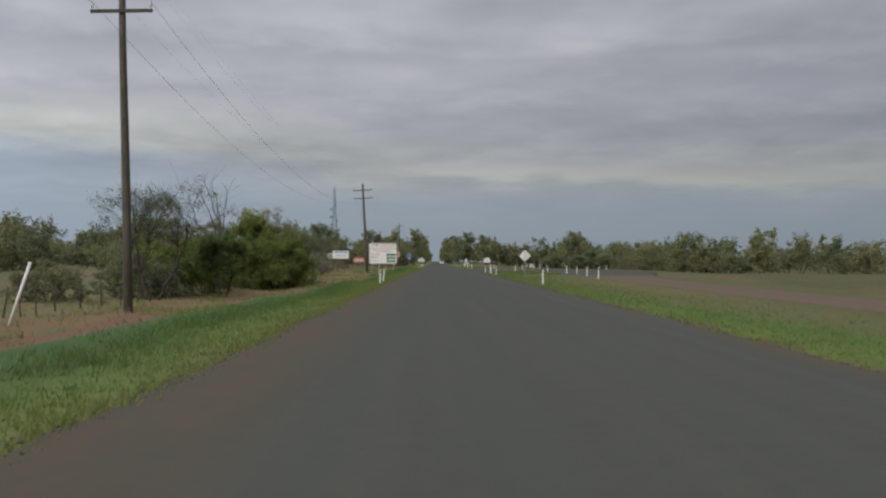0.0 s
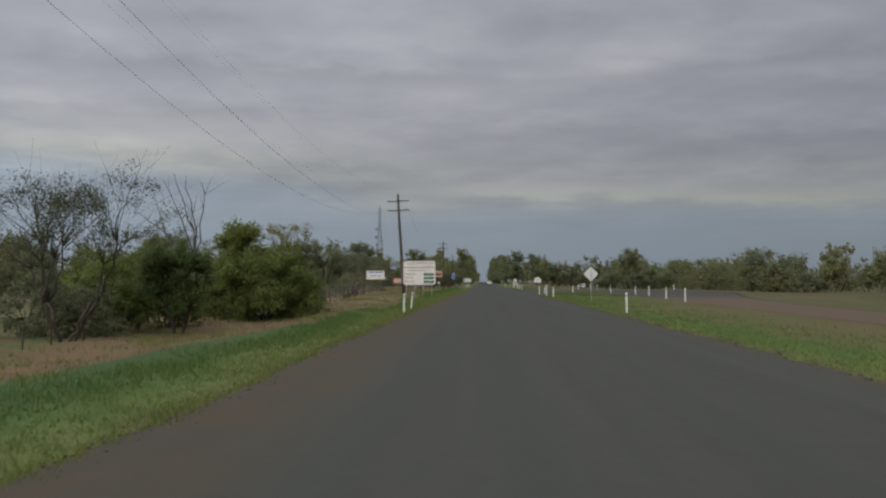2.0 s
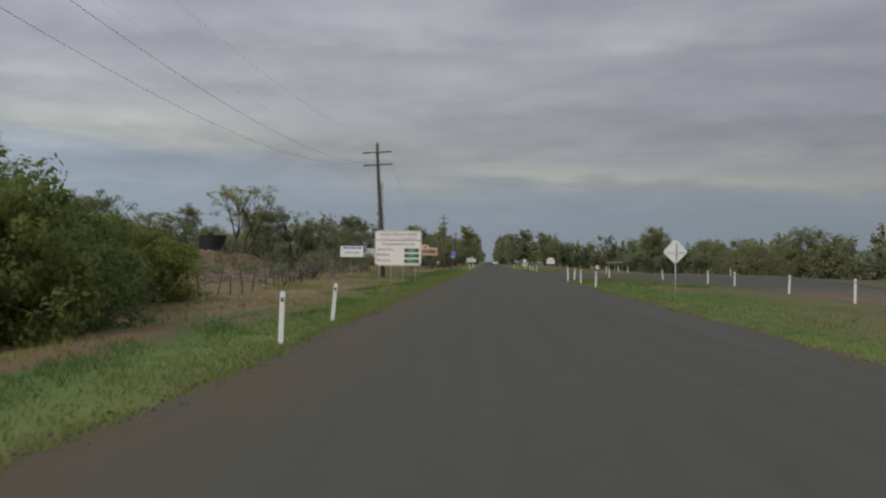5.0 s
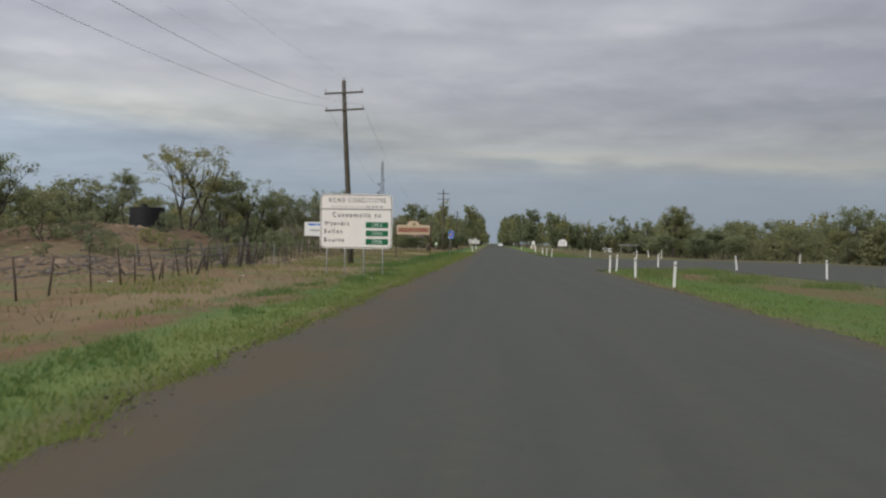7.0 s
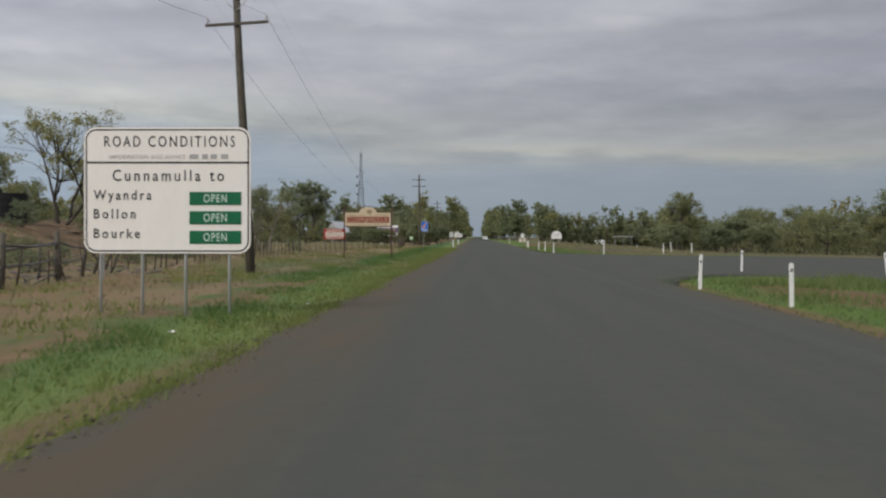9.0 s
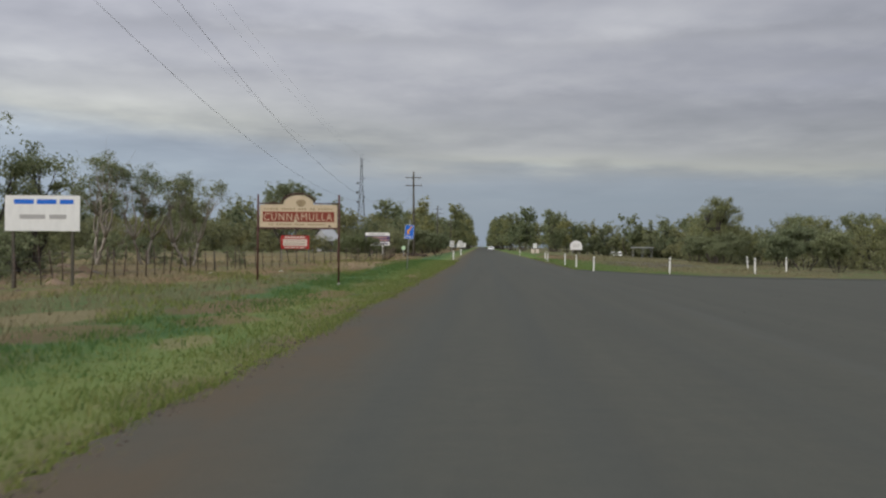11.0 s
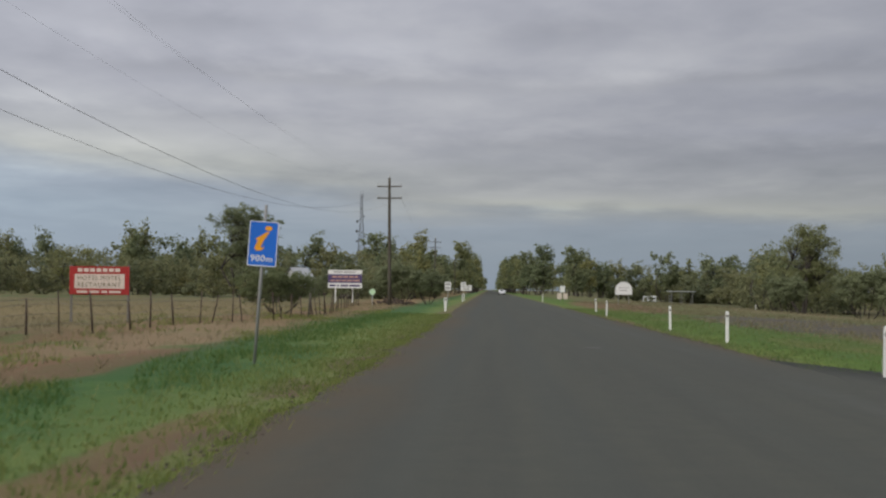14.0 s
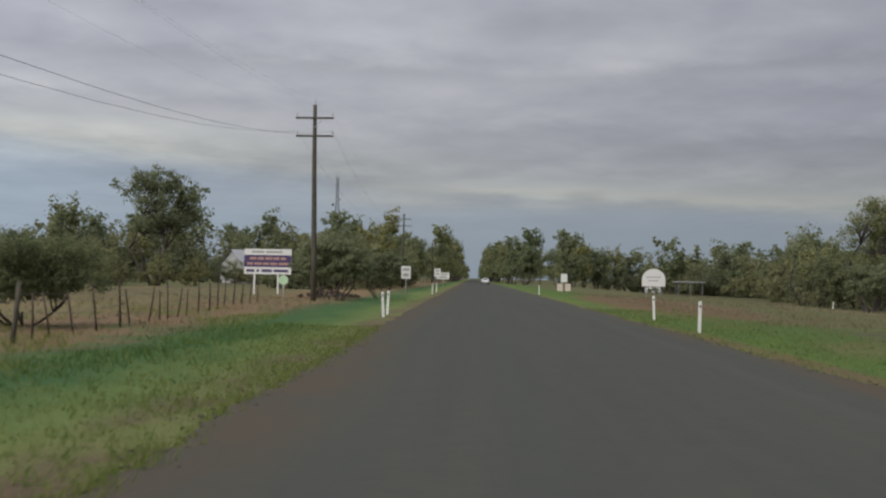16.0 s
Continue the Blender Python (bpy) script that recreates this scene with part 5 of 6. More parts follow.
def stacked_sign():
    root = thing("turning_sign", pose(10.0, 395, gz(10, 395)), "stacked white board and lower plates on two posts", "road sign")
    part("panel", box(-0.35, 0.35, -0.02, 0, 1.3, 2.2, bevel=0.004), M_WHITE, root)
    for x in (-0.42, 0.42):
        part("lower_plate", box(x - 0.3, x + 0.3, -0.02, 0, 0.35, 1.15, bevel=0.004), M_PINKW, root)
        round_post(x * 0.6, 2.1, 0.04, M_GREYSTEEL, root, "post", 0.042)


half_disc_sign()
marker_stake(-13.7, 174)
diamond_sign()
stacked_sign()

# a white pole that leans by the hollow
lx, ly = -13.2, 41.5
lean = thing("leaning_pole", pose(lx, ly, gz(lx, ly), 0, 18.5, 0), "thin white pole leaning in the grass", "pole")
part("pole", tubes_mesh("pole", [([(0, 0, -0.2), (0, 0, 1.0), (0, 0, 2.1)], [0.05, 0.05, 0.048])], M_WHITE, 10), None, lean)


# ---------------------------------------------------------------- power poles and lines
def power_pole():
    root = thing("power_pole", Matrix(), "weathered timber power pole with two crossarms", "power pole", "power poles along the road")
    part("pole", tubes_mesh("pole", [([(0, 0, -0.6), (0.015, 0, 3), (0.0, 0.01, 6), (-0.02, 0, 9), (0, 0, 12.35)], [0.2, 0.19, 0.175, 0.155, 0.135])], M_POLE, 12), None, root)
    for z, half in ((11.5, 1.32), (10.36, 1.32)):
        arm = part("crossarm", box(-half, half, -0.235, -0.14, z - 0.06, z + 0.06, bevel=0.008), M_POLE, root)
        for x in (-half + 0.08, half - 0.08):
            bm = bmesh.new()
            for h, r in ((0.06, 0.02), (0.15, 0.055), (0.2, 0.07), (0.25, 0.045), (0.3, 0.03)):
                bmesh.ops.create_cone(bm, segments=10, radius1=r, radius2=r * 0.8, depth=0.06, cap_ends=True, matrix=Matrix.Translation((x, -0.19, z + h)))
            part("insulator", bm, M_STEEL, arm, "grey insulator")
    for s in (-1, 1):
        part("brace", tubes_mesh("brace", [([(s * 0.55, -0.19, 11.45), (s * 0.3, -0.18, 11.17), (0, -0.17, 10.9)], [0.018] * 3)], M_STEEL, 6), None, root)
    bm = bmesh.new()
    for h, r in ((12.4, 0.03), (12.5, 0.065), (12.58, 0.045), (12.66, 0.02)):
        bmesh.ops.create_cone(bm, segments=10, radius1=r, radius2=r * 0.8, depth=0.09, cap_ends=True, matrix=Matrix.Translation((0, 0, h)))
    part("insulator", bm, M_STEEL, root, "grey insulator")
    return root


POLES = [(-13.0, -95, -1.0, 1.0, 1), (-11.4, 49.2, -1.2, 1.09, 0.8), (-9.75, 182.0, -3.0, 1.035, 1), (-9.4, 335.0, -0.6, 0.95, 0.9), (-9.6, 432, 0.5, 0.83, 0.9), (-10, 570, 0, 0.85, 0.9)]
tops = []
proto = power_pole()
for k, (x, y, tilt, size, girth) in enumerate(POLES):
    m = pose(x, y, gz(x, y), 0, tilt, 2 if k != 2 else -3) @ Matrix.Diagonal((size * girth, size * girth, size, 1))
    if k:
        copy_thing(proto, m)
    else:
        first_m = m
    tops.append(m)
proto.matrix_basis = first_m


def power_line():
    root = thing("power_line", Matrix(), "thin sagging power conductors strung between the poles", "power line")
    for spot, sag, r in (((-1.24, -0.19, 11.82), 3.8, 0.0021), ((1.24, -0.19, 11.82), 3.8, 0.0021), ((0, 0, 12.7), 3.8, 0.0021),
                         ((-1.24, -0.19, 10.68), 5.2, 0.0068), ((1.24, -0.19, 10.68), 5.6, 0.0068)):
        pts, rad = [], []
        for slack, a, b in zip((0.5, 0.84, 1, 1, 1), tops, tops[1:]):
            p, q = a @ Vector(spot), b @ Vector(spot)
            for i in range(24):
                t = i / 24
                c = p.lerp(q, t)
                c.z -= 4 * t * (1 - t) * sag * slack * min(1, (q - p).length / 150) ** 2
                pts.append(c)
        pts.append(tops[-1] @ Vector(spot))
        part("conductor", tubes_mesh("conductor", [(pts, [r] * len(pts))], M_LINE, 5), None, root)


power_line()


# ---------------------------------------------------------------- paddock fence
def fence():
    rng = np.random.default_rng(33)
    line = [(-15.5, 45), (-15.0, 80), (-13.0, 118), (-12.2, 135), (-14.0, 162), (-15.6, 182), (-16.4, 215), (-16.4, 240), (-14.6, 257), (-12.2, 268), (-10.6, 279), (-10.0, 288), (-10.8, 305), (-11.5, 328)]
    root = thing("paddock_fence", Matrix(), "old wire fence on thin dark steel and timber posts", "fence")
    pts = np.array(line, float)
    s = np.concatenate([[0], np.cumsum(np.linalg.norm(np.diff(pts, axis=0), axis=1))])
    kinds = []
    for r, sides in ((0.028, 6), (0.036, 7), (0.06, 8)):
        kinds.append(tubes_mesh("post", [([(0, 0, -0.25), (0.01, 0, 0.55), (0, 0.01, 1.18)], [r * 1.05, r, r * 0.9])], M_RUST if r < 0.05 else M_POLE, sides))
    d, heads = 0.0, []
    while d < s[-1]:
        x, y = np.interp(d, s, pts[:, 0]), np.interp(d, s, pts[:, 1])
        old = 140 < y < 176
        k = rng.choice((0, 1, 2), p=(0.5, 0.42, 0.08) if old else (0.55, 0.41, 0.04))
        ob = part("post", kinds[k], None, root)
        ob.matrix_basis = pose(x, y, gz(x, y), rng.normal() * 3.5, rng.normal() * (11 if old else 5), rng.uniform(0, 90)) @ Matrix.Diagonal((1, 1, rng.uniform(0.6, 1.2) if old else rng.uniform(0.85, 1.25), 1))
        heads.append((x, y))
        d += rng.choice((0.8, 1.6, 2.6, 3.6)) * rng.uniform(0.7, 1.3) if old else rng.uniform(1.7, 3.8) if y < 185 else rng.uniform(1.1, 2.8)
    for h in (0.3, 0.62, 0.92, 1.08):
        p = [(x + 0.02, y, gz(x, y) + h + 0.02 * math.sin(i * 1.7)) for i, (x, y) in enumerate(heads)]
        part("wire", tubes_mesh("wire", [(p, [0.006] * len(p))], M_WIRE, 4), None, root, "thin rusty wire")


fence()


def old_yard():
    """Heavy leaning strainers of an old yard, with poles slung between them."""
    rng = np.random.default_rng(37)
    root = thing("old_yard_fence", Matrix(), "remains of an old timber yard with leaning posts and rails", "fence")
    posts = [(-14.0, 165.0, 0.085, 1.7, 3), (-14.6, 163.2, 0.06, 1.45, -12), (-14.8, 164.0, 0.055, 1.25, -3), (-15.2, 166.8, 0.065, 1.15, 2), (-15.4, 174.0, 0.12, 1.75, 0),
             (-15.9, 173.4, 0.055, 1.35, 3), (-16.2, 176.2, 0.06, 1.3, -4), (-15.8, 178.0, 0.075, 1.5, 6), (-16.0, 180.2, 0.055, 1.5, 16), (-16.3, 182.6, 0.05, 1.6, 20), (-16.8, 185.4, 0.05, 1.4, 18),
             (-13.4, 158.2, 0.06, 1.3, -8), (-13.0, 152.6, 0.07, 1.35, -14), (-12.6, 149.0, 0.055, 1.2, 18), (-18.6, 171.0, 0.07, 1.4, 5), (-20.4, 167.4, 0.06, 1.3, -6)]
    heads = []
    for x, y, rad, h, tilt in posts:
        z = gz(x, y)
        m = pose(x, y, z, rng.normal() * 2, tilt, 0)
        ob = part("post", tubes_mesh("post", [([(0, 0, -0.3), (0.02, 0.01, h * 0.5), (0.0, -0.02, h)], [rad * 1.1, rad, rad * 0.85])], M_POLE, 8), None, root)
        ob.matrix_basis = m
        heads.append((m, h))
    for a, b, fa, fb, rad in ((0, 4, 0.78, 0.72, 0.045), (0, 4, 0.4, 0.42, 0.04), (4, 7, 0.8, 0.75, 0.04), (4, 7, 0.35, 0.5, 0.035), (1, 11, 0.7, 0.25, 0.04), (4, 14, 0.75, 0.6, 0.045), (14, 15, 0.7, 0.7, 0.04), (3, 15, 0.6, 0.5, 0.035), (7, 9, 0.9, 0.15, 0.035), (11, 12, 0.6, 0.55, 0.035)):
        p = heads[a][0] @ Vector((0.0, -0.12, heads[a][1] * fa))
        q = heads[b][0] @ Vector((0.0, -0.12, heads[b][1] * fb))
        mid = p.lerp(q, 0.5) + Vector((0, 0, -0.06))
        part("rail", tubes_mesh("rail", [([p, mid, q], [rad, rad * 0.95, rad * 0.8])], M_DEAD, 7), None, root)


old_yard()


# ---------------------------------------------------------------- tower, tank, house, shelter, van, car
def lattice_tower():
    root = thing("lattice_tower", pose(-78, 965, gz(-78, 965)), "tall grey lattice communication tower with dishes", "tower")
    H = 58.0

    def half(z):
        return 3.4 - 2.75 * min(z / 46, 1)

    for sx, sy in ((-1, -1), (1, -1), (1, 1), (-1, 1)):
        zs = np.linspace(-0.5, H, 16)
        part("leg", tubes_mesh("leg", [([(sx * half(z), sy * half(z), z) for z in zs], [0.13] * 16)], M_TOWER, 6), None, root)
    bm_lines = []
    levels = np.linspace(0, H, 20)
    for a, b in zip(levels, levels[1:]):
        for k in range(4):
            c = [(-1, -1), (1, -1), (1, 1), (-1, 1)]
            p, q = c[k], c[(k + 1) % 4]
            bm_lines.append(([(p[0] * half(a), p[1] * half(a), a), (q[0] * half(b), q[1] * half(b), b)], [0.06, 0.06]))
            bm_lines.append(([(q[0] * half(a), q[1] * half(a), a), (p[0] * half(b), p[1] * half(b), b)], [0.06, 0.06]))
            bm_lines.append(([(p[0] * half(b), p[1] * half(b), b), (q[0] * half(b), q[1] * half(b), b)], [0.05, 0.05]))
    part("bracing", tubes_mesh("bracing", bm_lines, M_TOWER, 4), None, root)
    for x, z, r in ((-2.3, 42, 0.8), (-2.6, 36, 0.9), (2.0, 33, 0.6), (-2.4, 30, 0.7), (1.7, 45, 0.5)):
        bm = bmesh.new()
        bmesh.ops.create_cone(bm, segments=18, radius1=r, radius2=r * 0.55, depth=0.6, cap_ends=True, matrix=Matrix.Translation((x, -1.9, z)) @ Matrix.Rotation(radians(90), 4, "X"))
        part("dish", bm, M_TOWER, root, "grey round dish")
    for x in (-0.7, 0.7):
        part("mast", tubes_mesh("mast", [([(x, 0, H - 2), (x, 0, H + 3)], [0.12, 0.06])], M_TOWER, 6), None, root)


def tank():
    root = thing("water_tank", pose(-33.7, 216, gz(-33.7, 216) - 0.1) @ Matrix.Diagonal((0.95, 0.95, 1.2, 1)), "squat dark water tank on the bare mound", "tank")
    bm = bmesh.new()
    bmesh.ops.create_cone(bm, segments=40, radius1=1.8, radius2=1.8, depth=1.75, cap_ends=True, matrix=Matrix.Translation((0, 0, 0.85)))
    bmesh.ops.bevel(bm, geom=[e for e in bm.edges if abs(e.verts[0].co.z - e.verts[1].co.z) < 0.01], offset=0.06, segments=2, affect="EDGES")
    part("shell", bm, M_TANK, root)
    for z in (0.45, 0.9, 1.35):
        a = np.linspace(0, 2 * math.pi, 40)
        part("hoop", tubes_mesh("hoop", [([(1.82 * math.cos(k), 1.82 * math.sin(k), z) for k in a], [0.025] * 40)], M_TANK, 5), None, root)
    bm = bmesh.new()
    bmesh.ops.create_cone(bm, segments=16, radius1=0.4, radius2=0.32, depth=0.3, cap_ends=True, matrix=Matrix.Translation((-0.4, 0, 1.86)))
    part("lid", bm, M_TANK, root)


def house(x, y, turn):
    root = thing("house", pose(x, y, gz(x, y), 0, 0, turn) @ Matrix.Diagonal((0.72, 0.72, 0.9, 1)), "timber house with a pale corrugated iron roof among trees", "house")
    part("wall", box(-3.6, 3.6, -3.2, 3.2, -0.2, 3.3), M_WALL, root)
    bm = bmesh.new()
    n = 26
    for side in (-1, 1):
        top, low = [], []
        for i in range(n + 1):
            px = -4.1 + 8.2 * i / n
            w = 0.03 * (i % 2)
            top.append(((px, 0.0, 6.2 + w), (px, side * 3.9, 3.0 + w)))
        for a, b in zip(top, top[1:]):
            v = [bm.verts.new(p) for p in (a[0], b[0], b[1], a[1])]
            u = [bm.verts.new((p[0], p[1], p[2] - 0.06)) for p in (a[0], b[0], b[1], a[1])]
            bm.faces.new(v)
            bm.faces.new(list(reversed(u)))
            bm.faces.new((v[2], v[3], u[3], u[2]))
    part("roof", bm, M_ROOF, root, "pale corrugated iron roof")
    for side in (-1, 1):
        bm = bmesh.new()
        v = [bm.verts.new(p) for p in ((side * 3.62, -3.2, 3.25), (side * 3.62, 3.2, 3.25), (side * 3.62, 0, 5.95))]
        u = [bm.verts.new((side * 3.5, p.co.y, p.co.z)) for p in v]
        bm.faces.new(v)
        bm.faces.new(list(reversed(u)))
        for i in range(3):
            bm.faces.new((v[i], u[i], u[(i + 1) % 3], v[(i + 1) % 3]))
        part("gable", bm, M_WALL, root)
    for px in (-2.0, 1.6):
        win = part("window", box(px - 0.6, px + 0.6, -3.26, -3.19, 1.2, 2.4, bevel=0.01), M_WHITE, root)
        part("pane", box(px - 0.5, px + 0.5, -3.275, -3.262, 1.3, 2.3), M_GLASS, win)
    part("door", box(-0.5, 0.4, -3.26, -3.19, 0.1, 2.1, bevel=0.01), M_POLE, root)


def shelter():
    root = thing("open_shelter", pose(48.8, 540, gz(48.8, 540) + 0.0), "low open shelter with a pale flat roof", "shelter")
    part("roof", box(-3.4, 3.4, -2, 2, 3.0, 3.2, bevel=0.02), M_ROOF, root)
    for px in (-2.7, 0, 2.7):
        for py in (-1.7, 1.7):
            part("post", box(px - 0.07, px + 0.07, py - 0.07, py + 0.07, -0.2, 3.0), M_GREYSTEEL, root)


def wheel(parent, x, y, z, r, w):
    bm = bmesh.new()
    bmesh.ops.create_cone(bm, segments=20, radius1=r, radius2=r, depth=w, cap_ends=True, matrix=Matrix.Translation((x, y, z)) @ Matrix.Rotation(radians(90), 4, "Y"))
    bmesh.ops.bevel(bm, geom=[e for e in bm.edges if abs(e.verts[0].co.x - e.verts[1].co.x) < 0.001], offset=0.03, segments=2, affect="EDGES")
    t = part("wheel", bm, M_RUBBER, parent)
    bm = bmesh.new()
    bmesh.ops.create_cone(bm, segments=16, radius1=r * 0.58, radius2=r * 0.58, depth=w + 0.02, cap_ends=True, matrix=Matrix.Translation((x, y, z)) @ Matrix.Rotation(radians(90), 4, "Y"))
    part("rim", bm, M_STEEL, t)


def profile_body(bm, pts, half, inset):
    """A body swept across x from a side outline in y, z; the upper part leans in."""
    rows = []
    top = max(z for _, z in pts)
    for s in (-1, -0.86, 0.86, 1):
        rows.append([bm.verts.new((s * half * (1 - inset * max(0, (z - 0.85) / (top - 0.85)) * (1 if abs(s) == 1 else 0.6)), y, z)) for y, z in pts])
    n = len(pts)
    for a, b in zip(rows, rows[1:]):
        for i in range(n):
            j = (i + 1) % n
            bm.faces.new((a[i], a[j], b[j], b[i]))
    bm.faces.new(rows[0])
    bm.faces.new(list(reversed(rows[-1])))
    bmesh.ops.recalc_face_normals(bm, faces=bm.faces)


def car(x, y, turn):
    root = thing("car", pose(x, y, 0.01, 0, 0, turn), "white car standing far along the road", "car")
    bm = bmesh.new()
    profile_body(bm, [(-2.2, 0.35), (2.15, 0.35), (2.25, 0.65), (2.15, 0.85), (1.0, 0.98), (0.35, 1.46), (-1.2, 1.5), (-1.95, 1.05), (-2.25, 0.95), (-2.28, 0.55)], 0.89, 0.2)
    bmesh.ops.bevel(bm, geom=list(bm.edges), offset=0.025, segments=2, affect="EDGES")
    body = part("body", bm, M_CARPAINT, root)
    bm = bmesh.new()
    outline = [(-0.62, 1.04), (0.62, 1.04), (0.52, 1.4), (-0.52, 1.4)]
    a = [bm.verts.new((px, 1.0 - (z - 0.98) * 1.35 + 0.03, z + 0.012)) for px, z in outline]
    b = [bm.verts.new((v.co.x, v.co.y - 0.02, v.co.z - 0.015)) for v in a]
    bm.faces.new(a)
    bm.faces.new(list(reversed(b)))
    for i in range(4):
        bm.faces.new((a[i], b[i], b[(i + 1) % 4], a[(i + 1) % 4]))
    part("windscreen", bm, M_GLASS, body, "dark windscreen")
    for s in (-1, 1):
        part("side_window", box(s * 0.79 - 0.015, s * 0.79 + 0.015, -1.1, 0.35, 1.05, 1.36), M_GLASS, body)
        part("headlight", box(s * 0.66 - 0.16, s * 0.66 + 0.16, 2.2, 2.27, 0.66, 0.8, bevel=0.015), M_GLASS, body)
        for py in (-1.35, 1.4):
            wheel(root, s * 0.8, py, 0.32, 0.32, 0.2)
    part("bumper", box(-0.8, 0.8, 2.2, 2.3, 0.4, 0.55, bevel=0.02), M_BLACK, body)


def caravan():
    root = thing("caravan", pose(41.8, 548, gz(41.8, 548)) @ Matrix.Diagonal((0.74, 0.8, 0.7, 1)), "white caravan parked beyond the paddock", "caravan")
    bm = bmesh.new()
    profile_body(bm, [(-1.1, 0.45), (1.1, 0.45), (1.15, 1.6), (0.95, 2.5), (-0.95, 2.5), (-1.15, 1.6)], 2.3, 0.08)
    bmesh.ops.bevel(bm, geom=list(bm.edges), offset=0.05, segments=2, affect="EDGES")
    part("body", bm, M_CARPAINT, root)
    for px in (-1.3, 0.2, 1.5):
        part("window", box(px - 0.4, px + 0.4, -1.2, -1.13, 1.35, 1.95, bevel=0.01), M_GLASS, root)
    for py in (-0.95, 0.95):
        bm = bmesh.new()
        bmesh.ops.create_cone(bm, segments=18, radius1=0.33, radius2=0.33, depth=0.2, cap_ends=True, matrix=Matrix.Translation((0, py, 0.3)) @ Matrix.Rotation(radians(90), 4, "X"))
        part("wheel", bm, M_RUBBER, root)
    part("drawbar", box(2.2, 3.3, -0.08, 0.08, 0.4, 0.52), M_STEEL, root)


stand(mulga, 39.6, 531, 40, 0.62, "low shrub before the caravan")
for x, y, turn, size in ((-41, 402, 60, 0.95), (-36.5, 404, 190, 0.85), (-33.5, 409, 300, 0.8), (-44, 406, 20, 1.0)):
    stand(mulga, x, y, turn, size, "dense mulga at the foot of the tall gum")
for x, y, turn, size in ((-38.6, 447, 20, 0.8), (-35.6, 449, 140, 0.78), (-32.6, 448, 250, 0.85), (-37.0, 452, 80, 0.8), (-42.0, 450, 310, 1.25), (-31.5, 453, 200, 1.15)):
    stand(mulga, x, y, turn, size, "low shrub before the house")
lattice_tower()
tank()
house(-37.4, 461, 64)
shelter()
car(3.2, 560, 180)
caravan()


# ---------------------------------------------------------------- grass and litter
def bare(x, y):
    """Where the earth shows between the grass."""
    hit = np.zeros(len(x), bool)
    for px, py, rx, ry, tone, most in PATCHES:
        if tone in (RED_SOIL, TAN) and most >= 0.5 and rx < 3:
            wob = 0.4 * np.sin(x * 3.1 + y * 0.9) + 0.35 * np.sin(y * 1.7 - x) + 0.3 * np.sin(x * 7.3 - y * 2.3)
            hit |= ((x - px) / rx) ** 2 + ((y - py) / ry) ** 2 + wob < 0.75
    return hit


def blades(name, rng, n, place, low, high, width, mat, label):
    """Single grass blades, three in a tuft, as one mass."""
    x, y = place(rng, n)
    k = ~bare(x, y) | (rng.random(len(x)) < 0.42)
    x, y = x[k], y[k]
    z = ground_height(x, y)
    x, y, z = (np.repeat(a, 3) for a in (x, y, z))
    x = x + rng.normal(size=len(x)) * 0.05
    y = y + rng.normal(size=len(x)) * 0.05
    a = rng.uniform(0, 2 * np.pi, len(x))
    h = rng.uniform(low, high, len(x)) * (0.6 + 0.8 * (0.5 + 0.5 * np.sin(x * 1.1 + y * 0.35) * np.sin(y * 0.9)))
    w = width * rng.uniform(0.6, 1.3, len(x))
    lean = rng.normal(size=(len(x), 2)) * 0.45 * h[:, None]
    p0 = np.stack([x - w * np.cos(a), y - w * np.sin(a), z - 0.01], 1)
    p1 = np.stack([x + w * np.cos(a), y + w * np.sin(a), z - 0.01], 1)
    p2 = np.stack([x + lean[:, 0], y + lean[:, 1], z + h], 1)
    ob = part(name, mesh_of(name, np.stack([p0, p1, p2], 1).reshape(-1, 3), np.arange(len(x) * 3).reshape(-1, 3), mat), None)
    return tagged(ob, label, "grass", kind="stuff")


def off_side_road(x, y):
    inside = (x > 13.0 + 2.0 * smooth(60, 150, y)) & (x < 18.4 + 14 * smooth(90, 200, y)) & (y < 182)
    mouth = (y > 165) & (y < 247) & (x > 6) & (x < 33) & ~((y < 176) & (x < 7.6 + (176 - y) * 0.3)) & ~((y < 180) & (x > 8) & (x < 14.5))
    far_side = (y > 233 + (12 - np.minimum(x, 12)) * 2.6)
    return ~(inside | (mouth & ~far_side))


def left_verge(rng, n):
    y = rng.uniform(4, 300, n)
    x = left_edge(y) + 0.04 - np.abs(rng.normal(size=n)) * 1.5
    return x, y


def left_fringe(rng, n):
    """Blades that hang over the broken edge of the seal."""
    y = rng.uniform(4, 300, n)
    return left_edge(y) - 0.02 + rng.normal(size=n) * 0.1, y


def left_swale(rng, n):
    """Lush clumps along the shallow drain, with gaps."""
    y = rng.uniform(6, 300, n)
    x = -6.3 + 0.7 * smooth(180, 165, y) + rng.normal(size=n) * (0.8 - 0.25 * smooth(180, 165, y)) + 0.4 * np.sin(y * 0.13)
    k = np.sin(x * 1.3 + 2 * np.sin(y * 0.21)) * np.sin(y * 0.37 + x) > -0.6 + 0.85 * smooth(184, 170, y) * smooth(84, 104, y)
    return x[k], y[k]


def right_verge(rng, n):
    y = rng.uniform(10, 330, n)
    x = RIGHT_EDGE + ragged(y, 2.9) + 0.04 + np.abs(rng.normal(size=n)) * 3.0
    k = off_side_road(x, y)
    return x[k], y[k]


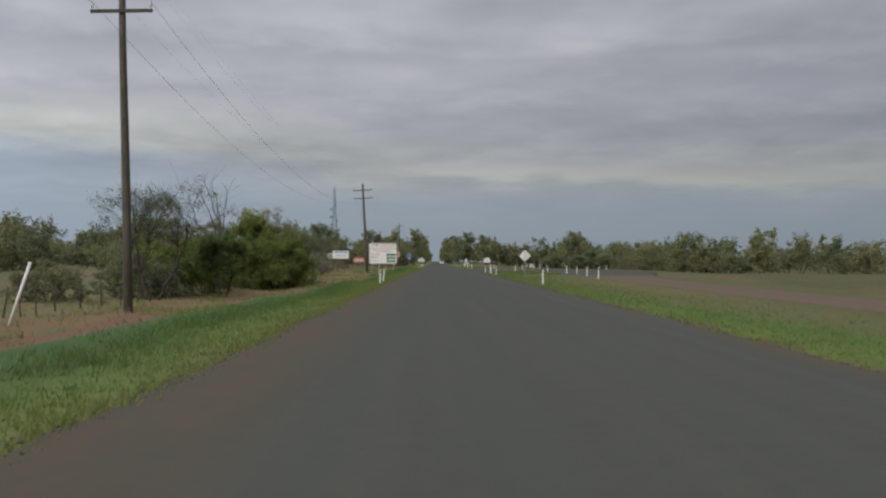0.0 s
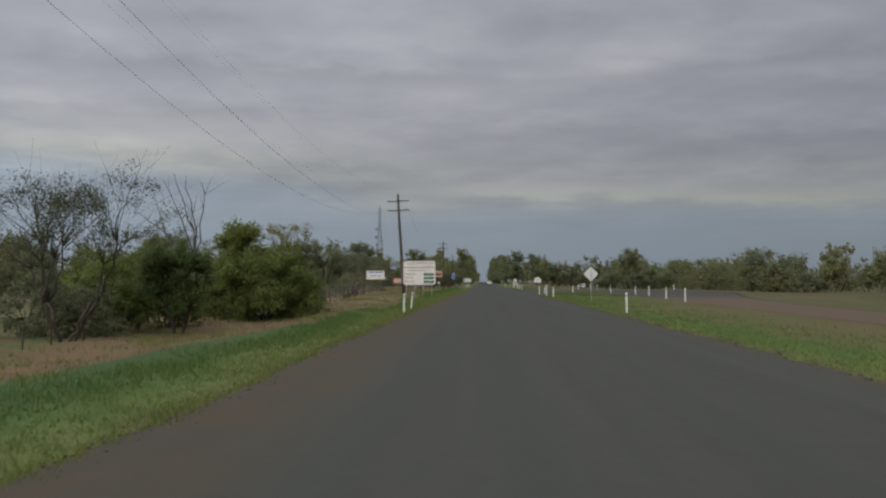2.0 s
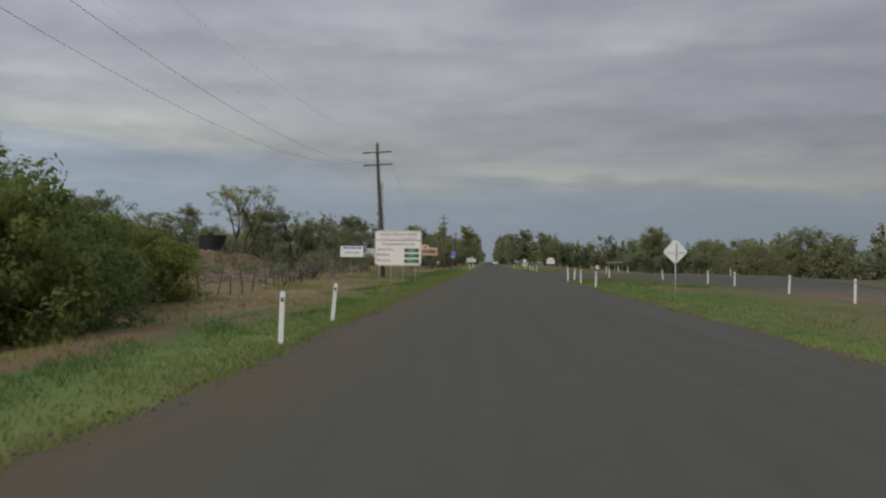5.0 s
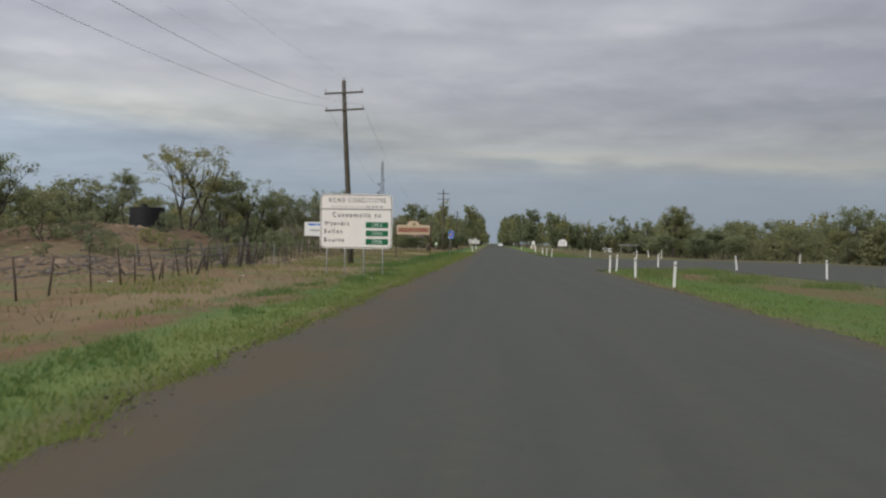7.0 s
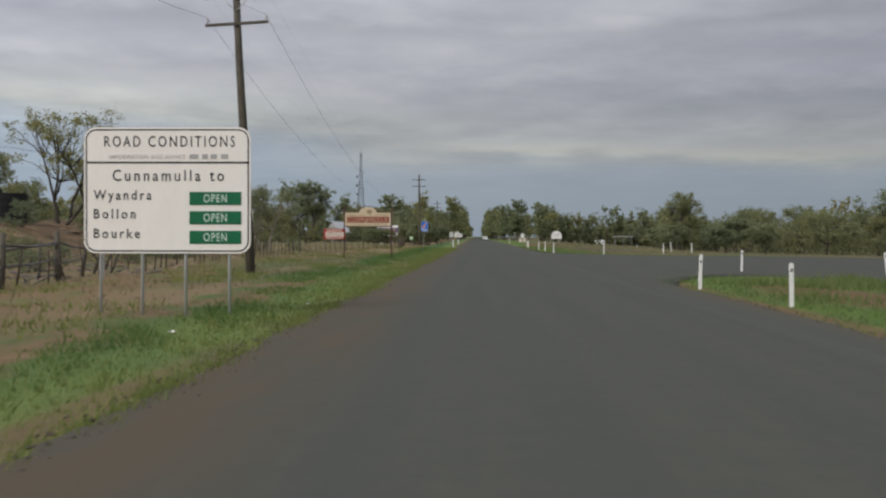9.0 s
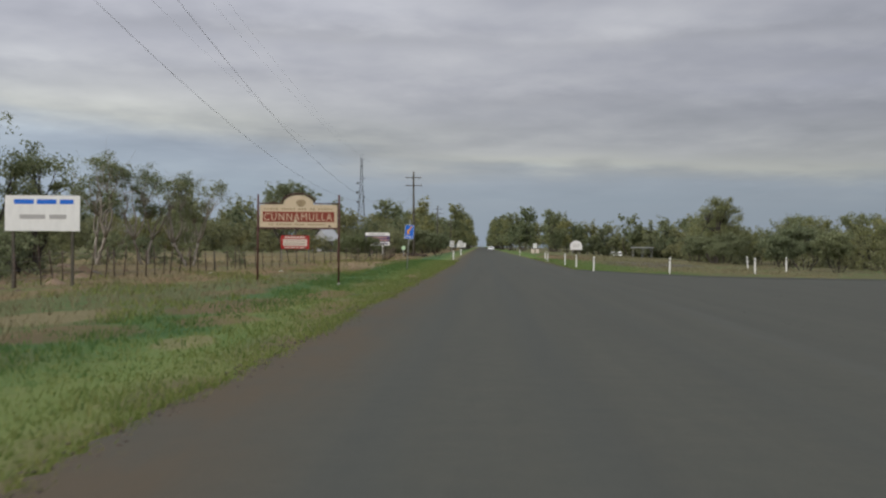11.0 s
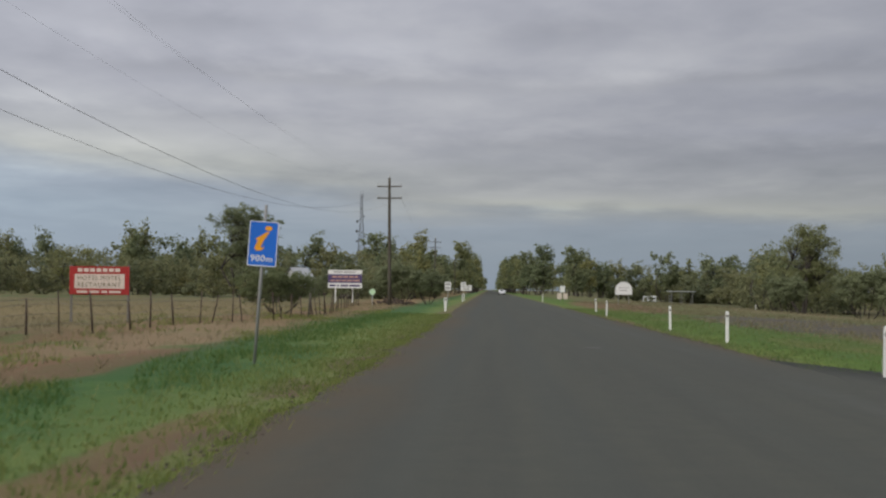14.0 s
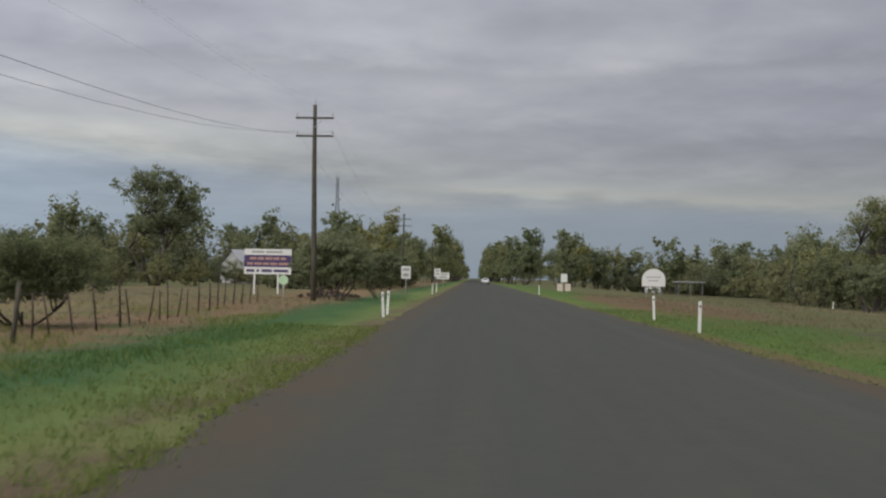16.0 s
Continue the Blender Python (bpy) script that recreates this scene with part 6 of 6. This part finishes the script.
def island_tussocks(rng, n):
    """Rank tufts in a few clusters between the road and the side road."""
    spots = np.array([(9.2, 170.5), (10.6, 168.0), (12.4, 166.5), (13.2, 172.0), (8.6, 160.0), (12.8, 158.0), (11.0, 152.0), (13.6, 146.0)])
    k = rng.integers(len(spots), size=n)
    return spots[k, 0] + rng.normal(size=n) * 0.55, spots[k, 1] + rng.normal(size=n) * 1.1


def left_clumps(rng, n):
    """Green growth in uneven islands between the verge and the fence."""
    y = rng.uniform(8, 320, n)
    x = -7.0 - np.abs(rng.normal(size=n)) * 5.5
    k = np.sin(x * 0.9 + 1.7 * np.sin(y * 0.17)) + np.sin(y * 0.29 + 0.6 * x) + 0.5 * np.sin(y * 1.1) > 0.35
    return x[k], y[k]


def left_field(rng, n):
    y = rng.uniform(30, 350, n)
    x = -7.5 - np.abs(rng.normal(size=n)) * (8 + 9 * smooth(200, 260, y))
    k = rng.random(n) > 0.6 * smooth(190, 175, y)
    return x[k], y[k]


def right_field(rng, n):
    y = rng.uniform(236, 400, n)
    x = 11 + np.abs(rng.normal(size=n)) * 13
    k = off_side_road(x, y) & (np.sin(x * 0.7 + y * 0.11) + np.sin(y * 0.31 + x * 0.5) > -0.6)
    return x[k], y[k]


rng = np.random.default_rng(50)
blades("verge_grass", rng, 36000, left_verge, 0.03, 0.11, 0.011, M_GRASS, "bright green grass along the verge")
blades("verge_grass", rng, 9000, left_fringe, 0.07, 0.15, 0.01, M_GRASS, "ragged fringe of grass over the seal")
blades("lush_grass", rng, 19000, left_swale, 0.05, 0.17, 0.012, M_LUSH, "thick emerald grass in the shallow drain")
blades("verge_grass", rng, 28000, right_verge, 0.03, 0.12, 0.011, M_GRASS, "green grass on the far verge and island")
blades("tussock_grass", rng, 2600, island_tussocks, 0.12, 0.36, 0.014, M_GRASS, "taller green tussocks on the island")
blades("field_grass", rng, 30000, left_clumps, 0.05, 0.22, 0.013, M_GRASS, "green tufts scattered through the red paddock")
blades("dry_grass", rng, 11000, right_field, 0.06, 0.24, 0.014, M_STRAW, "dry tufts on the low plain")
blades("dry_grass", rng, 21000, left_field, 0.06, 0.24, 0.012, M_STRAW, "dry straw tussocks along the paddock fence")


def fallen_branches():
    """Dead sticks, old posts and clods strewn over the foot of the mound."""
    rng = np.random.default_rng(61)
    lines = []
    for k in range(430):
        x, y = (rng.uniform(-46, -15.5), rng.uniform(128, 226)) if k % 2 else (rng.uniform(-32, -14.5), rng.uniform(142, 192))
        a, ln = rng.uniform(0, math.pi), rng.uniform(0.3, 1.8)
        r = rng.uniform(0.012, 0.045)
        p = [(x + k * ln * math.cos(a) + rng.normal() * 0.06, y + k * ln * math.sin(a) + rng.normal() * 0.06) for k in (-0.5, 0, 0.5)]
        lines.append(([(u, v, gz(u, v) + r * 0.7 + abs(k) * rng.uniform(0, 0.3)) for (u, v), k in zip(p, (-1, 0, 1))], [r, r * 0.9, r * 0.5]))
    ob = part("fallen_branches", tubes_mesh("fallen_branches", lines, M_DEAD, 5), None)
    tagged(ob, "dead grey branches and sticks lying on red earth", "branches", kind="stuff")


def litter(x, y, size, seed):
    rng = np.random.default_rng(seed)
    root = thing("litter", pose(x, y, gz(x, y) + 0.005, 0, 0, rng.uniform(0, 360)), "crumpled scrap of white paper litter in the grass", "litter", "scraps of litter")
    bm = bmesh.new()
    bmesh.ops.create_grid(bm, x_segments=5, y_segments=5, size=size)
    for v in bm.verts:
        v.co += Vector((rng.normal() * 0.12, rng.normal() * 0.12, abs(rng.normal()) * 0.45)) * size
    bmesh.ops.solidify(bm, geom=list(bm.faces), thickness=0.004)
    part("paper", bm, M_WHITE, root)


def tyre_scrap(x, y):
    """A curled strip of tread with ribs."""
    root = thing("tyre_scrap", pose(x, y, gz(x, y), 0, 0, 8), "dusty dark curled strip of tyre tread on the verge", "tyre scrap")
    bm = bmesh.new()
    rows = []
    for i in range(15):
        a = -0.9 + 1.8 * i / 14
        z = 0.02 * math.cos(a * 1.6) + 0.02
        rows.append([bm.verts.new((0.26 * a, w, z + (0.012 if (i + k) % 2 else 0))) for k, w in enumerate((-0.11, -0.05, 0.0, 0.05, 0.11))])
    for a, b in zip(rows, rows[1:]):
        for i in range(4):
            bm.faces.new((a[i], a[i + 1], b[i + 1], b[i]))
    bmesh.ops.solidify(bm, geom=list(bm.faces), thickness=0.02)
    part("tread", bm, M_SCRAP, root)


bm = bmesh.new()
outline_plate(bm, [(0.24 * math.cos(a) * (1 + 0.15 * math.sin(3 * a)), 0.36 * math.sin(a) * (1 + 0.2 * math.cos(2 * a))) for a in np.linspace(0, 2 * math.pi, 19)[:-1]], -0.004, 0.0)
patch = part("road_patch", bm, M_PATCH, bpy.data.objects["road"], "small pale patch in the seal")
patch.matrix_basis = pose(2.59, 255.0, 0.0135, -90, 0, 0)


def rubble_heap(x, y):
    """A low pile of broken red bricks, sticks and soil."""
    rng = np.random.default_rng(95)
    bm = bmesh.new()
    for _ in range(150):
        r, a = 2.4 * math.sqrt(rng.random()), rng.uniform(0, 2 * math.pi)
        u, v = r * math.cos(a), 0.7 * r * math.sin(a)
        h = 0.75 * max(0.0, 1 - r / 2.6) * rng.uniform(0.2, 1.0)
        k = rng.uniform(0.08, 0.3)
        m = pose(u, v, h, *rng.uniform(0, 180, 3)) @ Matrix.Diagonal((k, k * rng.uniform(0.3, 0.8), k * rng.uniform(0.25, 0.6), 1))
        bmesh.ops.create_cube(bm, size=1.0, matrix=m)
    ob = part("rubble", bm, M_RUST, None)
    ob.matrix_basis = pose(x, y, gz(x, y))
    tagged(ob, "low heap of red-brown rubble and scrap by the fence", "rubble", kind="stuff")


rubble_heap(-10.4, 352)


def edge_gravel():
    """Loose chips and clods along both edges of the seal."""
    rng = np.random.default_rng(88)
    n = 5200
    y = rng.uniform(2, 300, n)
    left = rng.random(n) < 0.7
    x = np.where(left, left_edge(y) + rng.normal(size=n) * 0.16, RIGHT_EDGE + ragged(y, 2.9) + rng.normal(size=n) * 0.14)
    keep = left | (y < 160) | (y > 254)
    x, y = x[keep], y[keep]
    n = len(x)
    s = rng.uniform(0.008, 0.032, n)[:, None, None] * rng.uniform(0.7, 1.3, (n, 6, 1))
    base = np.array([(1, 0, 0), (0, 1, 0), (-1, 0, 0), (0, -1, 0), (0, 0, 0.7), (0, 0, -0.7)], float)
    v = base[None] * s + np.stack([x, y, np.full(n, 0.004)], 1)[:, None]
    f = np.array([(0, 1, 4), (1, 2, 4), (2, 3, 4), (3, 0, 4), (1, 0, 5), (2, 1, 5), (3, 2, 5), (0, 3, 5)])
    faces = (f[None] + 6 * np.arange(n)[:, None, None]).reshape(-1, 3)
    ob = part("edge_gravel", mesh_of("edge_gravel", v.reshape(-1, 3), faces, M_PEBBLE), None)
    tagged(ob, "loose stone chips along the edge of the seal", "gravel", kind="stuff")


def mound_clods():
    """Lumps of baked red earth and stones over the bare mound."""
    rng = np.random.default_rng(52)
    n = 2600
    x, y = rng.uniform(-62, -15, n), rng.uniform(142, 250, n)
    keep = (((x + 40 + 0.25 * (y - 220)) / 20) ** 2 + ((y - 226) / 56) ** 2 < 1.4) & (np.sin(x * 0.7 + y * 0.31) * np.sin(y * 0.23 - x * 0.2) > -0.35)
    x, y = x[keep], y[keep]
    n = len(x)
    s = (rng.uniform(0.05, 0.2, n) * rng.choice((1, 1, 1, 2.2), n))[:, None, None] * rng.uniform(0.6, 1.3, (n, 8, 1))
    a = np.linspace(0, 2 * np.pi, 6, endpoint=False)
    base = np.concatenate([np.stack([np.cos(a), np.sin(a), np.zeros(6)], 1), [(0.15, 0.1, 0.62), (-0.2, -0.1, 0.5)]])
    v = base[None] * s * np.array((1.3, 1, 1)) + np.stack([x, y, ground_height(x, y) - 0.02], 1)[:, None]
    f = np.array([(k, (k + 1) % 6, 6 if k < 3 else 7) for k in range(6)] + [(3, 7, 6), (0, 6, 7)])
    faces = (f[None] + 8 * np.arange(n)[:, None, None]).reshape(-1, 3)
    ob = part("earth_clods", mesh_of("earth_clods", v.reshape(-1, 3), faces, M_CLOD), None)
    tagged(ob, "lumps of dry red-brown earth on the bare mound", "clods", kind="stuff")


edge_gravel()
mound_clods()
fallen_branches()
for k, (x, y, size) in enumerate(((-13.4, 139.6, 0.08), (-10.2, 147, 0.06), (-14.2, 228, 0.1), (-5.1, 149.5, 0.05), (-12.6, 241, 0.09), (-4.0, 158, 0.04))):
    litter(x, y, size, 70 + k)
tyre_scrap(-4.04, 203.2)
